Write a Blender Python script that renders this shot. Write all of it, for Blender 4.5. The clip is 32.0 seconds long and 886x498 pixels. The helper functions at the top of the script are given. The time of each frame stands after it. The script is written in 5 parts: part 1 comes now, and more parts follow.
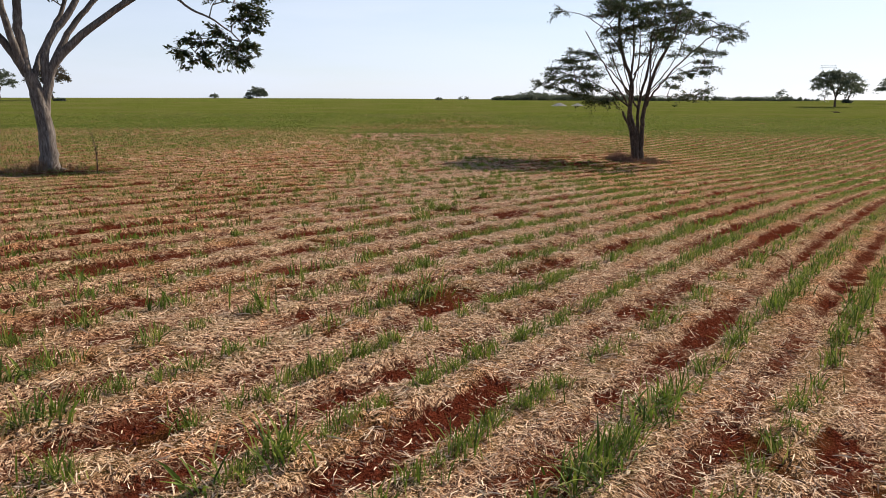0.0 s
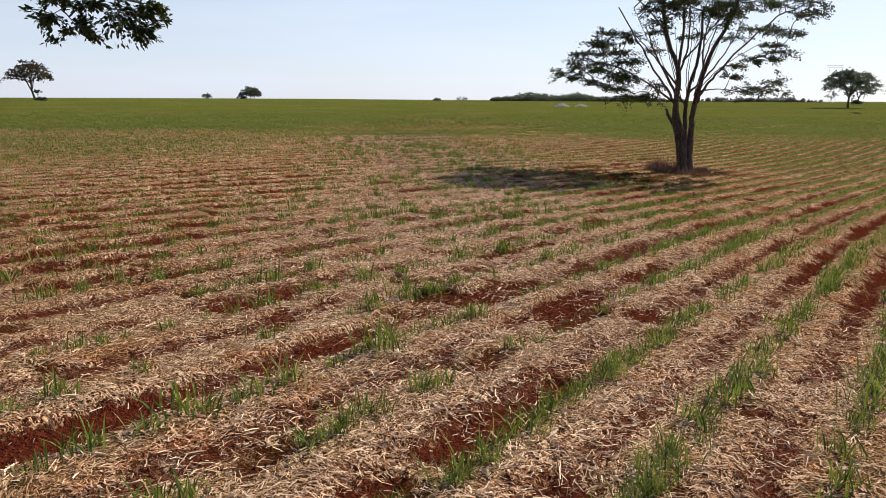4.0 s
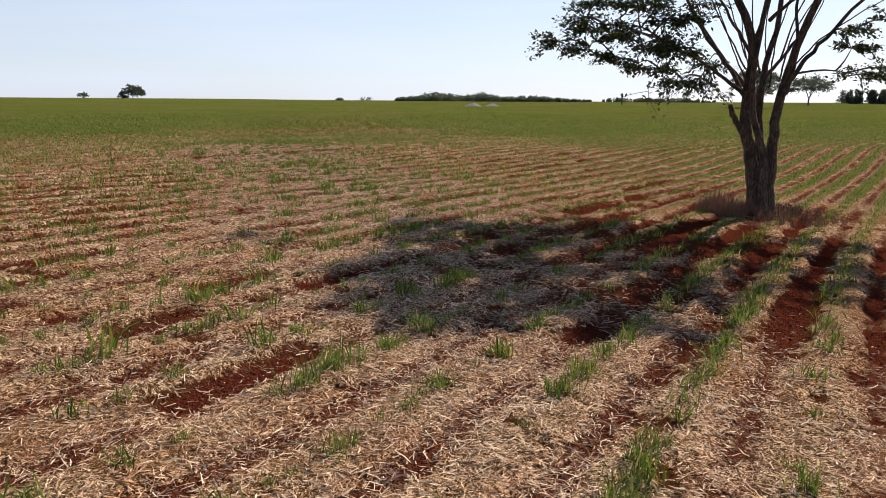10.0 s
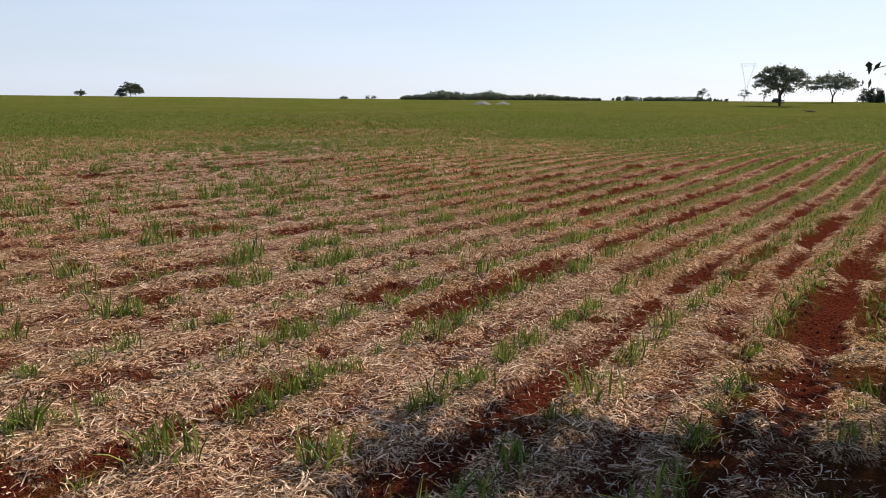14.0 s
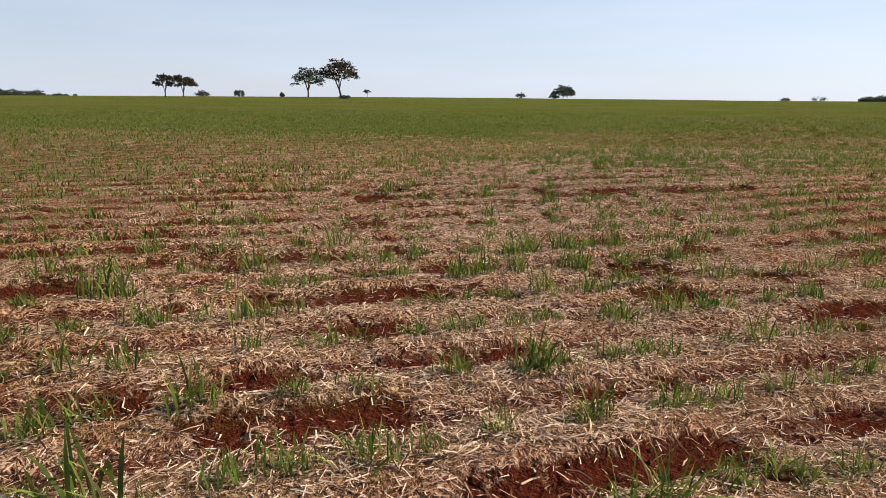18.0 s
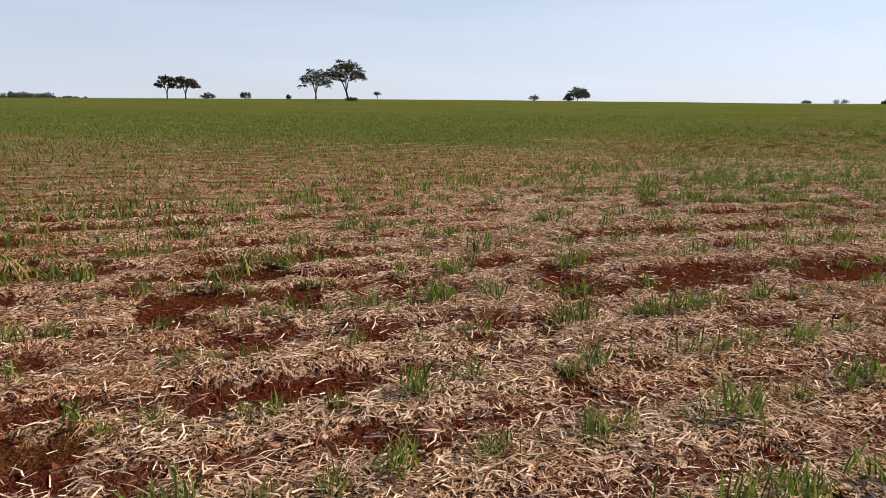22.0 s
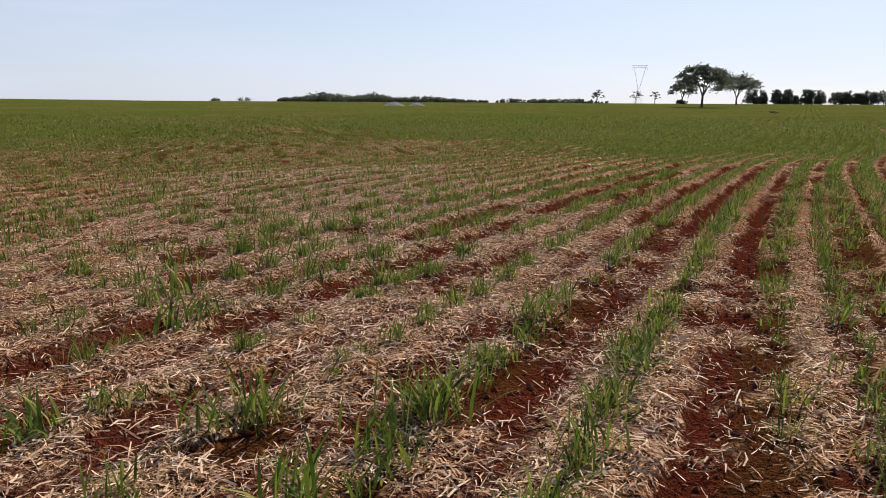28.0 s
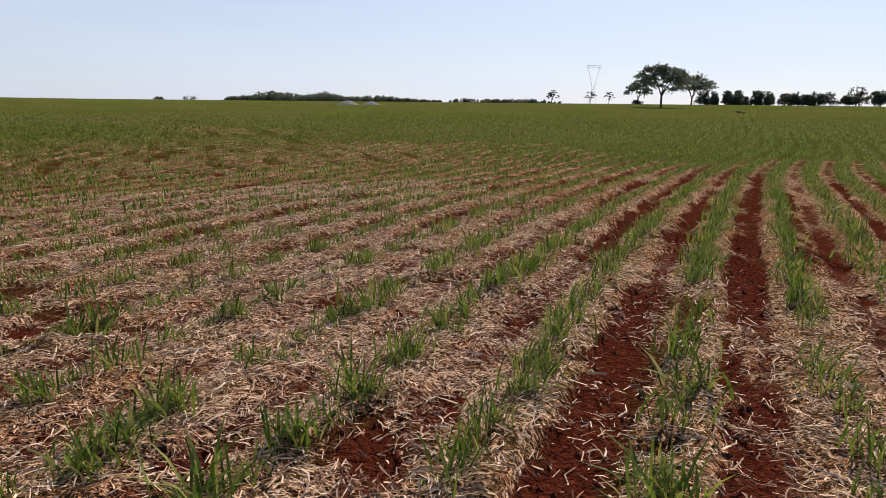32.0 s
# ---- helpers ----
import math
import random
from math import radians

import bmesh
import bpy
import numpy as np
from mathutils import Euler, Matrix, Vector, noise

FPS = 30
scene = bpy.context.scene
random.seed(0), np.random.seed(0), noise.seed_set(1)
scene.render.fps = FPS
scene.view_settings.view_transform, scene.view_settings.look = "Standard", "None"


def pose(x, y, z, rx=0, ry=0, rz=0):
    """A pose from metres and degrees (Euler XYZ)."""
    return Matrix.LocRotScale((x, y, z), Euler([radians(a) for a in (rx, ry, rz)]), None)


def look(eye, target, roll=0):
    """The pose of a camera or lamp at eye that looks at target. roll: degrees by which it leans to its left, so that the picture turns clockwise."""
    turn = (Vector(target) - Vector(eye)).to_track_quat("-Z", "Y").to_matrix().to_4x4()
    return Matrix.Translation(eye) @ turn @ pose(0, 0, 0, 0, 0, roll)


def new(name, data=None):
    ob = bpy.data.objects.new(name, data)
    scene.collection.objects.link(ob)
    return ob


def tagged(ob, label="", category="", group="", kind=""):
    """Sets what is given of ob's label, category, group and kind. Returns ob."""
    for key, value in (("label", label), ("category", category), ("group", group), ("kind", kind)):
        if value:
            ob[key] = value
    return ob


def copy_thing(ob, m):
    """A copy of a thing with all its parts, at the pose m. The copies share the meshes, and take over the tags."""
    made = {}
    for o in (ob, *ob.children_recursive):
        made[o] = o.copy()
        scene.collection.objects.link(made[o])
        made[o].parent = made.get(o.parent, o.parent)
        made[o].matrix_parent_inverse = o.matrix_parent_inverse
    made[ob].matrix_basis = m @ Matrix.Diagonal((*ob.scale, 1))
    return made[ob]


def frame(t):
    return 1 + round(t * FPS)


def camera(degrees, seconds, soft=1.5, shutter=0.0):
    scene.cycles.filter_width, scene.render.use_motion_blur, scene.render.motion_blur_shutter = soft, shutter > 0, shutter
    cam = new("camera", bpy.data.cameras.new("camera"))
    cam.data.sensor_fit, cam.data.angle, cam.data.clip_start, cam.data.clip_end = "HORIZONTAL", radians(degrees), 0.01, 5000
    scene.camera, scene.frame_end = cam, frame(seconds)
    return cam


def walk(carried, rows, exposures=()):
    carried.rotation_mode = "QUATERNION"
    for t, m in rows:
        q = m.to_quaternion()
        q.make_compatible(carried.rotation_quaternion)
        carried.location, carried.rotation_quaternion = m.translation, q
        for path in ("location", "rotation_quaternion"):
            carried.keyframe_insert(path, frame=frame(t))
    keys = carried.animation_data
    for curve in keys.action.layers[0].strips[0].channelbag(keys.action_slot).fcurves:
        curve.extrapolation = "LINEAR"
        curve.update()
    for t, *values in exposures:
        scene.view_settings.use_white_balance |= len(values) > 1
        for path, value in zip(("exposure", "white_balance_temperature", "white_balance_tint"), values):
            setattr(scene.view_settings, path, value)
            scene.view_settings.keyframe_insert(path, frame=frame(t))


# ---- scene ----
cam = camera(65.0, 32.0, soft=0.85)
# seconds, place in metres, yaw to the left from +y, pitch, lean to the left, in degrees
ROWS = [
    (0.0, 0.000, 0.000, 3.938, 0.01, -12.31, 0.15),
    (0.5, 0.014, 1.542, 3.872, -0.05, -12.29, 0.15),
    (1.0, 0.015, 3.109, 3.810, -0.08, -12.27, 0.14),
    (1.5, 0.014, 4.707, 3.750, -0.05, -12.22, 0.14),
    (2.0, 0.031, 6.318, 3.681, -0.09, -12.23, 0.15),
    (2.5, 0.075, 7.955, 3.604, -0.14, -12.27, 0.19),
    (3.0, 0.132, 9.624, 3.530, -0.16, -12.26, 0.21),
    (3.5, 0.197, 11.320, 3.459, -0.14, -12.23, 0.25),
    (5.5, 0.136, 18.468, 3.364, -0.25, -12.23, 0.26),
    (6.0, 0.166, 20.286, 3.320, -0.29, -12.21, 0.30),
    (6.5, 0.183, 22.106, 3.272, -0.28, -12.20, 0.28),
    (7.0, 0.196, 23.941, 3.225, -0.77, -12.16, 0.26),
    (7.5, 0.215, 25.786, 3.175, -1.60, -12.16, 0.25),
    (8.0, 0.253, 27.666, 3.130, -2.10, -12.16, 0.27),
    (8.5, 0.303, 29.580, 3.087, -2.92, -12.15, 0.28),
    (9.0, 0.358, 31.515, 3.042, -4.07, -12.17, 0.27),
    (9.5, 0.412, 33.464, 2.996, -6.01, -12.11, 0.28),
    (10.0, 0.491, 35.402, 2.942, -7.92, -12.16, 0.32),
    (10.5, 0.613, 37.352, 2.890, -8.60, -12.13, 0.39),
    (11.0, 0.773, 39.299, 2.837, -8.58, -12.15, 0.44),
    (11.5, 0.947, 41.240, 2.786, -8.61, -12.15, 0.45),
    (12.0, 1.133, 43.171, 2.733, -8.63, -12.19, 0.44),
    (12.5, 1.322, 45.089, 2.680, -8.67, -12.21, 0.40),
    (13.0, 1.504, 46.988, 2.622, -8.61, -12.21, 0.37),
    (13.5, 1.671, 48.865, 2.559, -8.24, -12.21, 0.36),
    (14.0, 1.816, 50.707, 2.487, -7.47, -12.25, 0.36),
    (14.5, 1.952, 52.522, 2.414, -5.24, -12.21, 0.39),
    (15.0, 2.071, 54.287, 2.334, 1.37, -12.29, 0.39),
    (15.5, 2.179, 56.022, 2.259, 7.99, -12.36, 0.41),
    (17.5, 1.978, 62.280, 2.130, 26.24, -12.25, 0.27),
    (18.0, 1.740, 63.677, 2.097, 26.19, -12.23, 0.26),
    (18.5, 1.453, 65.040, 2.065, 26.18, -12.21, 0.25),
    (19.0, 1.105, 66.359, 2.034, 28.56, -12.21, 0.20),
    (19.5, 0.708, 67.641, 2.000, 30.53, -12.21, 0.19),
    (20.0, 0.279, 68.941, 1.973, 31.33, -12.18, 0.22),
    (20.5, -0.190, 70.255, 1.950, 31.37, -12.11, 0.20),
    (21.0, -0.698, 71.572, 1.922, 31.43, -12.10, 0.21),
    (21.5, -1.238, 72.896, 1.894, 30.51, -12.06, 0.24),
    (22.0, -1.800, 74.221, 1.862, 27.29, -12.02, 0.25),
    (22.5, -2.382, 75.534, 1.828, 23.22, -12.02, 0.24),
    (23.0, -2.957, 76.833, 1.792, 19.51, -12.02, 0.23),
    (23.5, -3.485, 78.119, 1.754, 15.59, -11.99, 0.27),
    (24.0, -3.967, 79.396, 1.712, 12.27, -11.98, 0.29),
    (24.5, -4.407, 80.658, 1.665, 9.12, -11.98, 0.29),
    (26.5, -5.558, 85.792, 1.587, -3.82, -12.00, 0.26),
    (27.0, -5.693, 87.082, 1.569, -8.36, -12.00, 0.26),
    (27.5, -5.777, 88.376, 1.546, -13.48, -11.98, 0.28),
    (28.0, -5.797, 89.664, 1.513, -17.89, -11.95, 0.33),
    (28.5, -5.743, 90.929, 1.469, -18.53, -11.95, 0.37),
    (29.0, -5.642, 92.179, 1.422, -18.52, -11.94, 0.37),
    (29.5, -5.499, 93.424, 1.374, -18.54, -11.96, 0.38),
    (30.0, -5.320, 94.685, 1.335, -19.40, -11.92, 0.39),
    (30.5, -5.091, 95.936, 1.292, -20.33, -11.92, 0.43),
    (31.0, -4.843, 97.170, 1.249, -21.06, -11.97, 0.50),
    (31.5, -4.581, 98.400, 1.220, -21.70, -11.95, 0.53),
    (32.0, -4.294, 99.620, 1.201, -21.85, -11.92, 0.56),
]


def flown(x, y, z, yaw, pitch, lean):
    ahead = (-math.sin(radians(yaw)), math.cos(radians(yaw)), math.tan(radians(pitch)))
    return look((x, y, z), (x + ahead[0], y + ahead[1], z + ahead[2]), lean)


# the picture grows a little darker as the flight turns towards the sun
walk(cam, [(t, flown(*row)) for t, *row in ROWS], [(0.0, 0.40, 6500, 10), (5.0, 0.35, 6500, 10), (9.0, 0.35, 6480, 10), (15.0, 0.29, 6400, 10), (19.0, 0.33, 6420, 10), (23.0, 0.30, 6400, 10.5), (28.0, 0.15, 6380, 11.5), (32.0, 0.11, 6340, 11.5)])

# ---- sky and sun ----
SUN_AZIMUTH, SUN_HEIGHT = 49.0, 36.0   # degrees to the right of +y, and above the horizon

world = bpy.data.worlds.new("sky")
scene.world = world
world.use_nodes = True
wn, wl = world.node_tree.nodes, world.node_tree.links
sky = wn.new("ShaderNodeTexSky")
sky.sky_type, sky.sun_disc = "NISHITA", False
sky.sun_elevation, sky.sun_rotation = radians(SUN_HEIGHT), radians(SUN_AZIMUTH)
sky.altitude, sky.air_density, sky.dust_density, sky.ozone_density = 500, 1.0, 0.5, 2.5
# thin high haze whitens the whole sky, with faint streaks of cirrus
sky_level = wn.new("ShaderNodeVectorMath")
sky_level.operation = "SCALE"
sky_level.inputs["Scale"].default_value = 0.085
wl.new(sky.outputs[0], sky_level.inputs[0])
direction = wn.new("ShaderNodeTexCoord")
stretch = wn.new("ShaderNodeMapping")
stretch.inputs["Scale"].default_value = (1.4, 1.4, 11.0)
wl.new(direction.outputs["Generated"], stretch.inputs["Vector"])
wisps = wn.new("ShaderNodeTexNoise")
wisps.inputs["Scale"].default_value, wisps.inputs["Detail"].default_value = 2.2, 5.0
wl.new(stretch.outputs[0], wisps.inputs["Vector"])
thin = wn.new("ShaderNodeMapRange")
thin.inputs["From Min"].default_value, thin.inputs["From Max"].default_value = 0.35, 0.75
thin.inputs["To Min"].default_value, thin.inputs["To Max"].default_value = 0.54, 0.70
wl.new(wisps.outputs[0], thin.inputs["Value"])
# the haze is thickest towards the horizon
above = wn.new("ShaderNodeSeparateXYZ")
wl.new(direction.outputs["Generated"], above.inputs[0])
falloff = wn.new("ShaderNodeMapRange")
falloff.interpolation_type = "SMOOTHSTEP"
falloff.inputs["From Min"].default_value, falloff.inputs["From Max"].default_value = 0.0, 0.60
falloff.inputs["To Min"].default_value, falloff.inputs["To Max"].default_value = 1.22, 0.05
wl.new(above.outputs["Z"], falloff.inputs["Value"])
amount = wn.new("ShaderNodeMath")
amount.operation = "MULTIPLY"
wl.new(thin.outputs[0], amount.inputs[0])
wl.new(falloff.outputs[0], amount.inputs[1])
haze = wn.new("ShaderNodeMix")
haze.data_type = "RGBA"
wl.new(amount.outputs[0], haze.inputs[0])
wl.new(sky_level.outputs[0], haze.inputs[6])
# and brightest on the sun's side
towards = wn.new("ShaderNodeVectorMath")
towards.operation = "DOT_PRODUCT"
towards.inputs[1].default_value = (math.sin(radians(SUN_AZIMUTH)), math.cos(radians(SUN_AZIMUTH)), 0)
wl.new(direction.outputs["Generated"], towards.inputs[0])
glare = wn.new("ShaderNodeMapRange")
glare.inputs["From Min"].default_value, glare.inputs["From Max"].default_value = -1.0, 1.0
glare.inputs["To Min"].default_value, glare.inputs["To Max"].default_value = 0.64, 0.97
wl.new(towards.outputs["Value"], glare.inputs["Value"])
veil = wn.new("ShaderNodeVectorMath")
veil.operation = "SCALE"
veil.inputs[0].default_value = (0.72, 0.785, 0.935)
wl.new(glare.outputs[0], veil.inputs["Scale"])
wl.new(veil.outputs[0], haze.inputs[7])
wl.new(haze.outputs[2], wn["Background"].inputs[0])
wn["Background"].inputs[1].default_value = 1.0

sun = new("sun", bpy.data.lights.new("sun", "SUN"))
sun.data.energy, sun.data.angle, sun.data.color = 5.0, radians(0.55), (1.0, 0.86, 0.67)
saz, sel = radians(SUN_AZIMUTH), radians(SUN_HEIGHT)
SUNWARD = Vector((math.sin(saz) * math.cos(sel), math.cos(saz) * math.cos(sel), math.sin(sel)))
sun.matrix_world = look(SUNWARD * 300, (0, 0, 0))

# ---- materials ----
def material(name, rough=0.9):
    m = bpy.data.materials.new(name)
    m.use_nodes = True
    bsdf = m.node_tree.nodes["Principled BSDF"]
    bsdf.inputs["Roughness"].default_value = rough
    bsdf.inputs["Specular IOR Level"].default_value = 0.25
    return m, m.node_tree.nodes, m.node_tree.links, bsdf


def place_of(nodes, links, scale=(1, 1, 1), turn=0.0):
    co = nodes.new("ShaderNodeTexCoord")
    mp = nodes.new("ShaderNodeMapping")
    mp.inputs["Scale"].default_value = scale
    mp.inputs["Rotation"].default_value = (0, 0, radians(turn))
    links.new(co.outputs["Object"], mp.inputs["Vector"])
    return mp.outputs[0]


def noise_at(nodes, links, vec, scale, detail=3.0, rough=0.55):
    n = nodes.new("ShaderNodeTexNoise")
    n.inputs["Scale"].default_value, n.inputs["Detail"].default_value, n.inputs["Roughness"].default_value = scale, detail, rough
    links.new(vec, n.inputs["Vector"])
    return n.outputs[0]


def ramp(nodes, links, fac, stops):
    r = nodes.new("ShaderNodeValToRGB")
    while len(r.color_ramp.elements) < len(stops):
        r.color_ramp.elements.new(0.5)
    for e, (p, c) in zip(r.color_ramp.elements, stops):
        e.position, e.color = p, (*c, 1)
    links.new(fac, r.inputs[0])
    return r.outputs[0]


def calc(nodes, links, op, a, b=None, c=None):
    n = nodes.new("ShaderNodeMath")
    n.operation = op
    for i, v in enumerate((a, b, c)):
        if v is None:
            continue
        if isinstance(v, (int, float)):
            n.inputs[i].default_value = v
        else:
            links.new(v, n.inputs[i])
    return n.outputs[0]


def smooth(nodes, links, v, lo, hi):
    n = nodes.new("ShaderNodeMapRange")
    n.interpolation_type = "SMOOTHSTEP"
    n.inputs["From Min"].default_value, n.inputs["From Max"].default_value = lo, hi
    links.new(v, n.inputs["Value"])
    return n.outputs[0]


def blend(nodes, links, fac, a, b, how="MIX"):
    n = nodes.new("ShaderNodeMix")
    n.data_type, n.blend_type = "RGBA", how
    for sock, v in ((n.inputs[0], fac), (n.inputs[6], a), (n.inputs[7], b)):
        if isinstance(v, (int, float)):
            sock.default_value = v
        elif isinstance(v, tuple):
            sock.default_value = (*v, 1)
        else:
            links.new(v, sock)
    return n.outputs[2]


def bump(nodes, links, bsdf, height, strength, distance):
    n = nodes.new("ShaderNodeBump")
    n.inputs["Strength"].default_value, n.inputs["Distance"].default_value = strength, distance
    links.new(height, n.inputs["Height"])
    links.new(n.outputs[0], bsdf.inputs["Normal"])


def attribute(nodes, name):
    n = nodes.new("ShaderNodeAttribute")
    n.attribute_name = name
    return n.outputs["Fac"]


def duller_beyond(nodes, links, col):
    """Straw beyond the dark tree is a little duller, in a ragged edge."""
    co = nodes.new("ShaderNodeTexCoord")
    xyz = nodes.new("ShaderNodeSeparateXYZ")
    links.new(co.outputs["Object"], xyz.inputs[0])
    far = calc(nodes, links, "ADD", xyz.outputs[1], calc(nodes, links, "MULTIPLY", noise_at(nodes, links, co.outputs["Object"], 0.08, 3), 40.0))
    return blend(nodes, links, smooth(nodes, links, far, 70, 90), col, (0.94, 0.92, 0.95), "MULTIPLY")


def field_material():
    m, n, l, b = material("field_soil_and_straw", 1.0)
    b.inputs["Specular IOR Level"].default_value = 0.0
    flat = place_of(n, l)
    cell, bare, crop = attribute(n, "cell"), attribute(n, "bare"), attribute(n, "crop")
    # straw: short strands that lie every which way, in three layers with dark gaps
    strands = None
    for turn, size, fine in ((18, 7.0, 46.0), (-33, 5.0, 34.0), (74, 9.5, 60.0)):
        vec = place_of(n, l, (1, 1, 1), turn)
        shake = n.new("ShaderNodeTexNoise")
        shake.inputs["Scale"].default_value = size * 1.6
        l.new(vec, shake.inputs["Vector"])
        bent = n.new("ShaderNodeVectorMath")
        bent.operation = "MULTIPLY_ADD"
        bent.inputs[1].default_value = (0.10, 0.10, 0.0)
        l.new(shake.outputs["Color"], bent.inputs[0])
        l.new(vec, bent.inputs[2])
        cells = n.new("ShaderNodeTexVoronoi")
        cells.inputs["Scale"].default_value = size
        l.new(bent.outputs[0], cells.inputs["Vector"])
        way = n.new("ShaderNodeVectorRotate")
        way.rotation_type = "Z_AXIS"
        l.new(bent.outputs[0], way.inputs["Vector"])
        l.new(calc(n, l, "MULTIPLY", cells.outputs["Color"], 9.0), way.inputs["Angle"])
        long = n.new("ShaderNodeMapping")
        long.inputs["Scale"].default_value = (fine * 0.2, fine, 1.0)
        l.new(way.outputs[0], long.inputs["Vector"])
        lay = noise_at(n, l, long.outputs[0], 1.0, 2.0, 0.5)
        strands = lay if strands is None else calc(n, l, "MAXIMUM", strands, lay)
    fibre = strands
    # gaps near black: soil, and the shade between strands painted into the colour
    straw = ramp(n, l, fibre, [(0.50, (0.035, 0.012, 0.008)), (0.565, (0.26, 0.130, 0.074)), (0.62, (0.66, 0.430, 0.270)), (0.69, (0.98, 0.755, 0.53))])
    mottle = noise_at(n, l, flat, 0.9, 4, 0.6)
    straw = blend(n, l, smooth(n, l, mottle, 0.4, 0.7), straw, (0.86, 0.64, 0.50), "MULTIPLY")
    wide = noise_at(n, l, flat, 0.11, 3, 0.6)
    straw = blend(n, l, calc(n, l, "MULTIPLY", smooth(n, l, wide, 0.42, 0.68), 0.40), straw, (0.30, 0.165, 0.10))
    straw = duller_beyond(n, l, straw)
    dull = noise_at(n, l, flat, 2.6, 3, 0.6)
    straw = blend(n, l, calc(n, l, "MULTIPLY", smooth(n, l, dull, 0.50, 0.70), 0.55), straw, (0.20, 0.085, 0.05))
    grain = noise_at(n, l, flat, 22, 4, 0.65)
    soil = ramp(n, l, grain, [(0.3, (0.066, 0.015, 0.009)), (0.55, (0.150, 0.036, 0.019)), (0.78, (0.25, 0.072, 0.040))])
    edge = noise_at(n, l, flat, 5.5, 5, 0.7)
    cover = smooth(n, l, calc(n, l, "ADD", bare, calc(n, l, "MULTIPLY", calc(n, l, "SUBTRACT", edge, 0.5), 2.2)), 0.36, 0.62)
    # soil that shows as broken lines along the furrows
    trench = calc(n, l, "PINGPONG", attribute(n, "furrow"), 0.5)
    broken = noise_at(n, l, flat, 0.45, 3, 0.6)
    lines = smooth(n, l, calc(n, l, "ADD", trench, calc(n, l, "MULTIPLY", calc(n, l, "SUBTRACT", edge, 0.5), 0.7)), 0.15, 0.04)
    lines = calc(n, l, "MULTIPLY", lines, smooth(n, l, broken, 0.36, 0.52))
    cover = calc(n, l, "MAXIMUM", cover, calc(n, l, "MULTIPLY", lines, 0.85))
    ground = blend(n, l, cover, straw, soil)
    # rows of young cane that read as green bands far off
    band = calc(n, l, "PINGPONG", cell, 0.5)
    clump = noise_at(n, l, flat, 0.8, 3, 0.65)
    inrow = smooth(n, l, calc(n, l, "ADD", band, calc(n, l, "MULTIPLY", calc(n, l, "SUBTRACT", clump, 0.5), 0.5)), 0.36, 0.20)
    leafy = noise_at(n, l, flat, 6, 4, 0.7)
    leaf = ramp(n, l, leafy, [(0.3, (0.055, 0.080, 0.012)), (0.55, (0.105, 0.138, 0.022)), (0.75, (0.165, 0.195, 0.040))])
    leaf = blend(n, l, smooth(n, l, noise_at(n, l, flat, 0.035, 3, 0.6), 0.4, 0.65), leaf, (0.120, 0.132, 0.034))
    # thin strips along the rows where the cane has failed
    across = n.new("ShaderNodeCombineXYZ")
    l.new(calc(n, l, "MULTIPLY", cell, 0.42), across.inputs[0])
    l.new(noise_at(n, l, flat, 0.02, 2), across.inputs[1])
    failed = calc(n, l, "MULTIPLY", smooth(n, l, noise_at(n, l, across.outputs[0], 1.0, 2, 0.6), 0.58, 0.68), smooth(n, l, noise_at(n, l, flat, 0.03, 4, 0.65), 0.42, 0.58))
    crop = calc(n, l, "MULTIPLY", crop, calc(n, l, "SUBTRACT", 1.0, calc(n, l, "MULTIPLY", failed, 0.45)))
    green = calc(n, l, "MINIMUM", calc(n, l, "MULTIPLY", crop, calc(n, l, "ADD", inrow, smooth(n, l, crop, 0.7, 1.3))), 0.94)
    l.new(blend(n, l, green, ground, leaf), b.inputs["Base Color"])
    lumps = noise_at(n, l, flat, 7, 5, 0.7)
    rough_soil = calc(n, l, "MULTIPLY", calc(n, l, "ADD", grain, calc(n, l, "MULTIPLY", lumps, 2.0)), calc(n, l, "ADD", calc(n, l, "MULTIPLY", cover, 1.4), 0.4))
    bump(n, l, b, calc(n, l, "ADD", calc(n, l, "MULTIPLY", fibre, 1.2), rough_soil), 1.0, 0.09)
    return m


def island_material(name, stops, rough, fine=30.0, through_light=0.0, dulled=False):
    """A material for many small pieces, each with a tone of its own."""
    m, n, l, b = material(name, rough)
    geo = n.new("ShaderNodeNewGeometry")
    tone = ramp(n, l, geo.outputs["Random Per Island"], stops)
    spot = noise_at(n, l, place_of(n, l), fine, 3)
    col = blend(n, l, smooth(n, l, spot, 0.35, 0.7), tone, (0.62, 0.62, 0.62), "MULTIPLY")
    if dulled:
        col = duller_beyond(n, l, col)
    l.new(col, b.inputs["Base Color"])
    if through_light:
        tr = n.new("ShaderNodeBsdfTranslucent")
        l.new(tone, tr.inputs[0])
        mix = n.new("ShaderNodeMixShader")
        mix.inputs[0].default_value = through_light
        l.new(b.outputs[0], mix.inputs[1])
        l.new(tr.outputs[0], mix.inputs[2])
        l.new(mix.outputs[0], n["Material Output"].inputs[0])
    return m


def bark_material(name, dark, mid, light, scale=3.0, patches=0.0):
    m, n, l, b = material(name, 0.9)
    ridge = noise_at(n, l, place_of(n, l, (6, 6, 1.2)), scale, 6, 0.7)
    col = ramp(n, l, ridge, [(0.32, dark), (0.5, mid), (0.68, light)])
    blot = noise_at(n, l, place_of(n, l), 0.9, 4, 0.65)
    col = blend(n, l, calc(n, l, "MULTIPLY", smooth(n, l, blot, 0.48, 0.68), patches), col, tuple(0.35 * v for v in mid))
    l.new(col, b.inputs["Base Color"])
    bump(n, l, b, ridge, 0.8, 0.05)
    return m


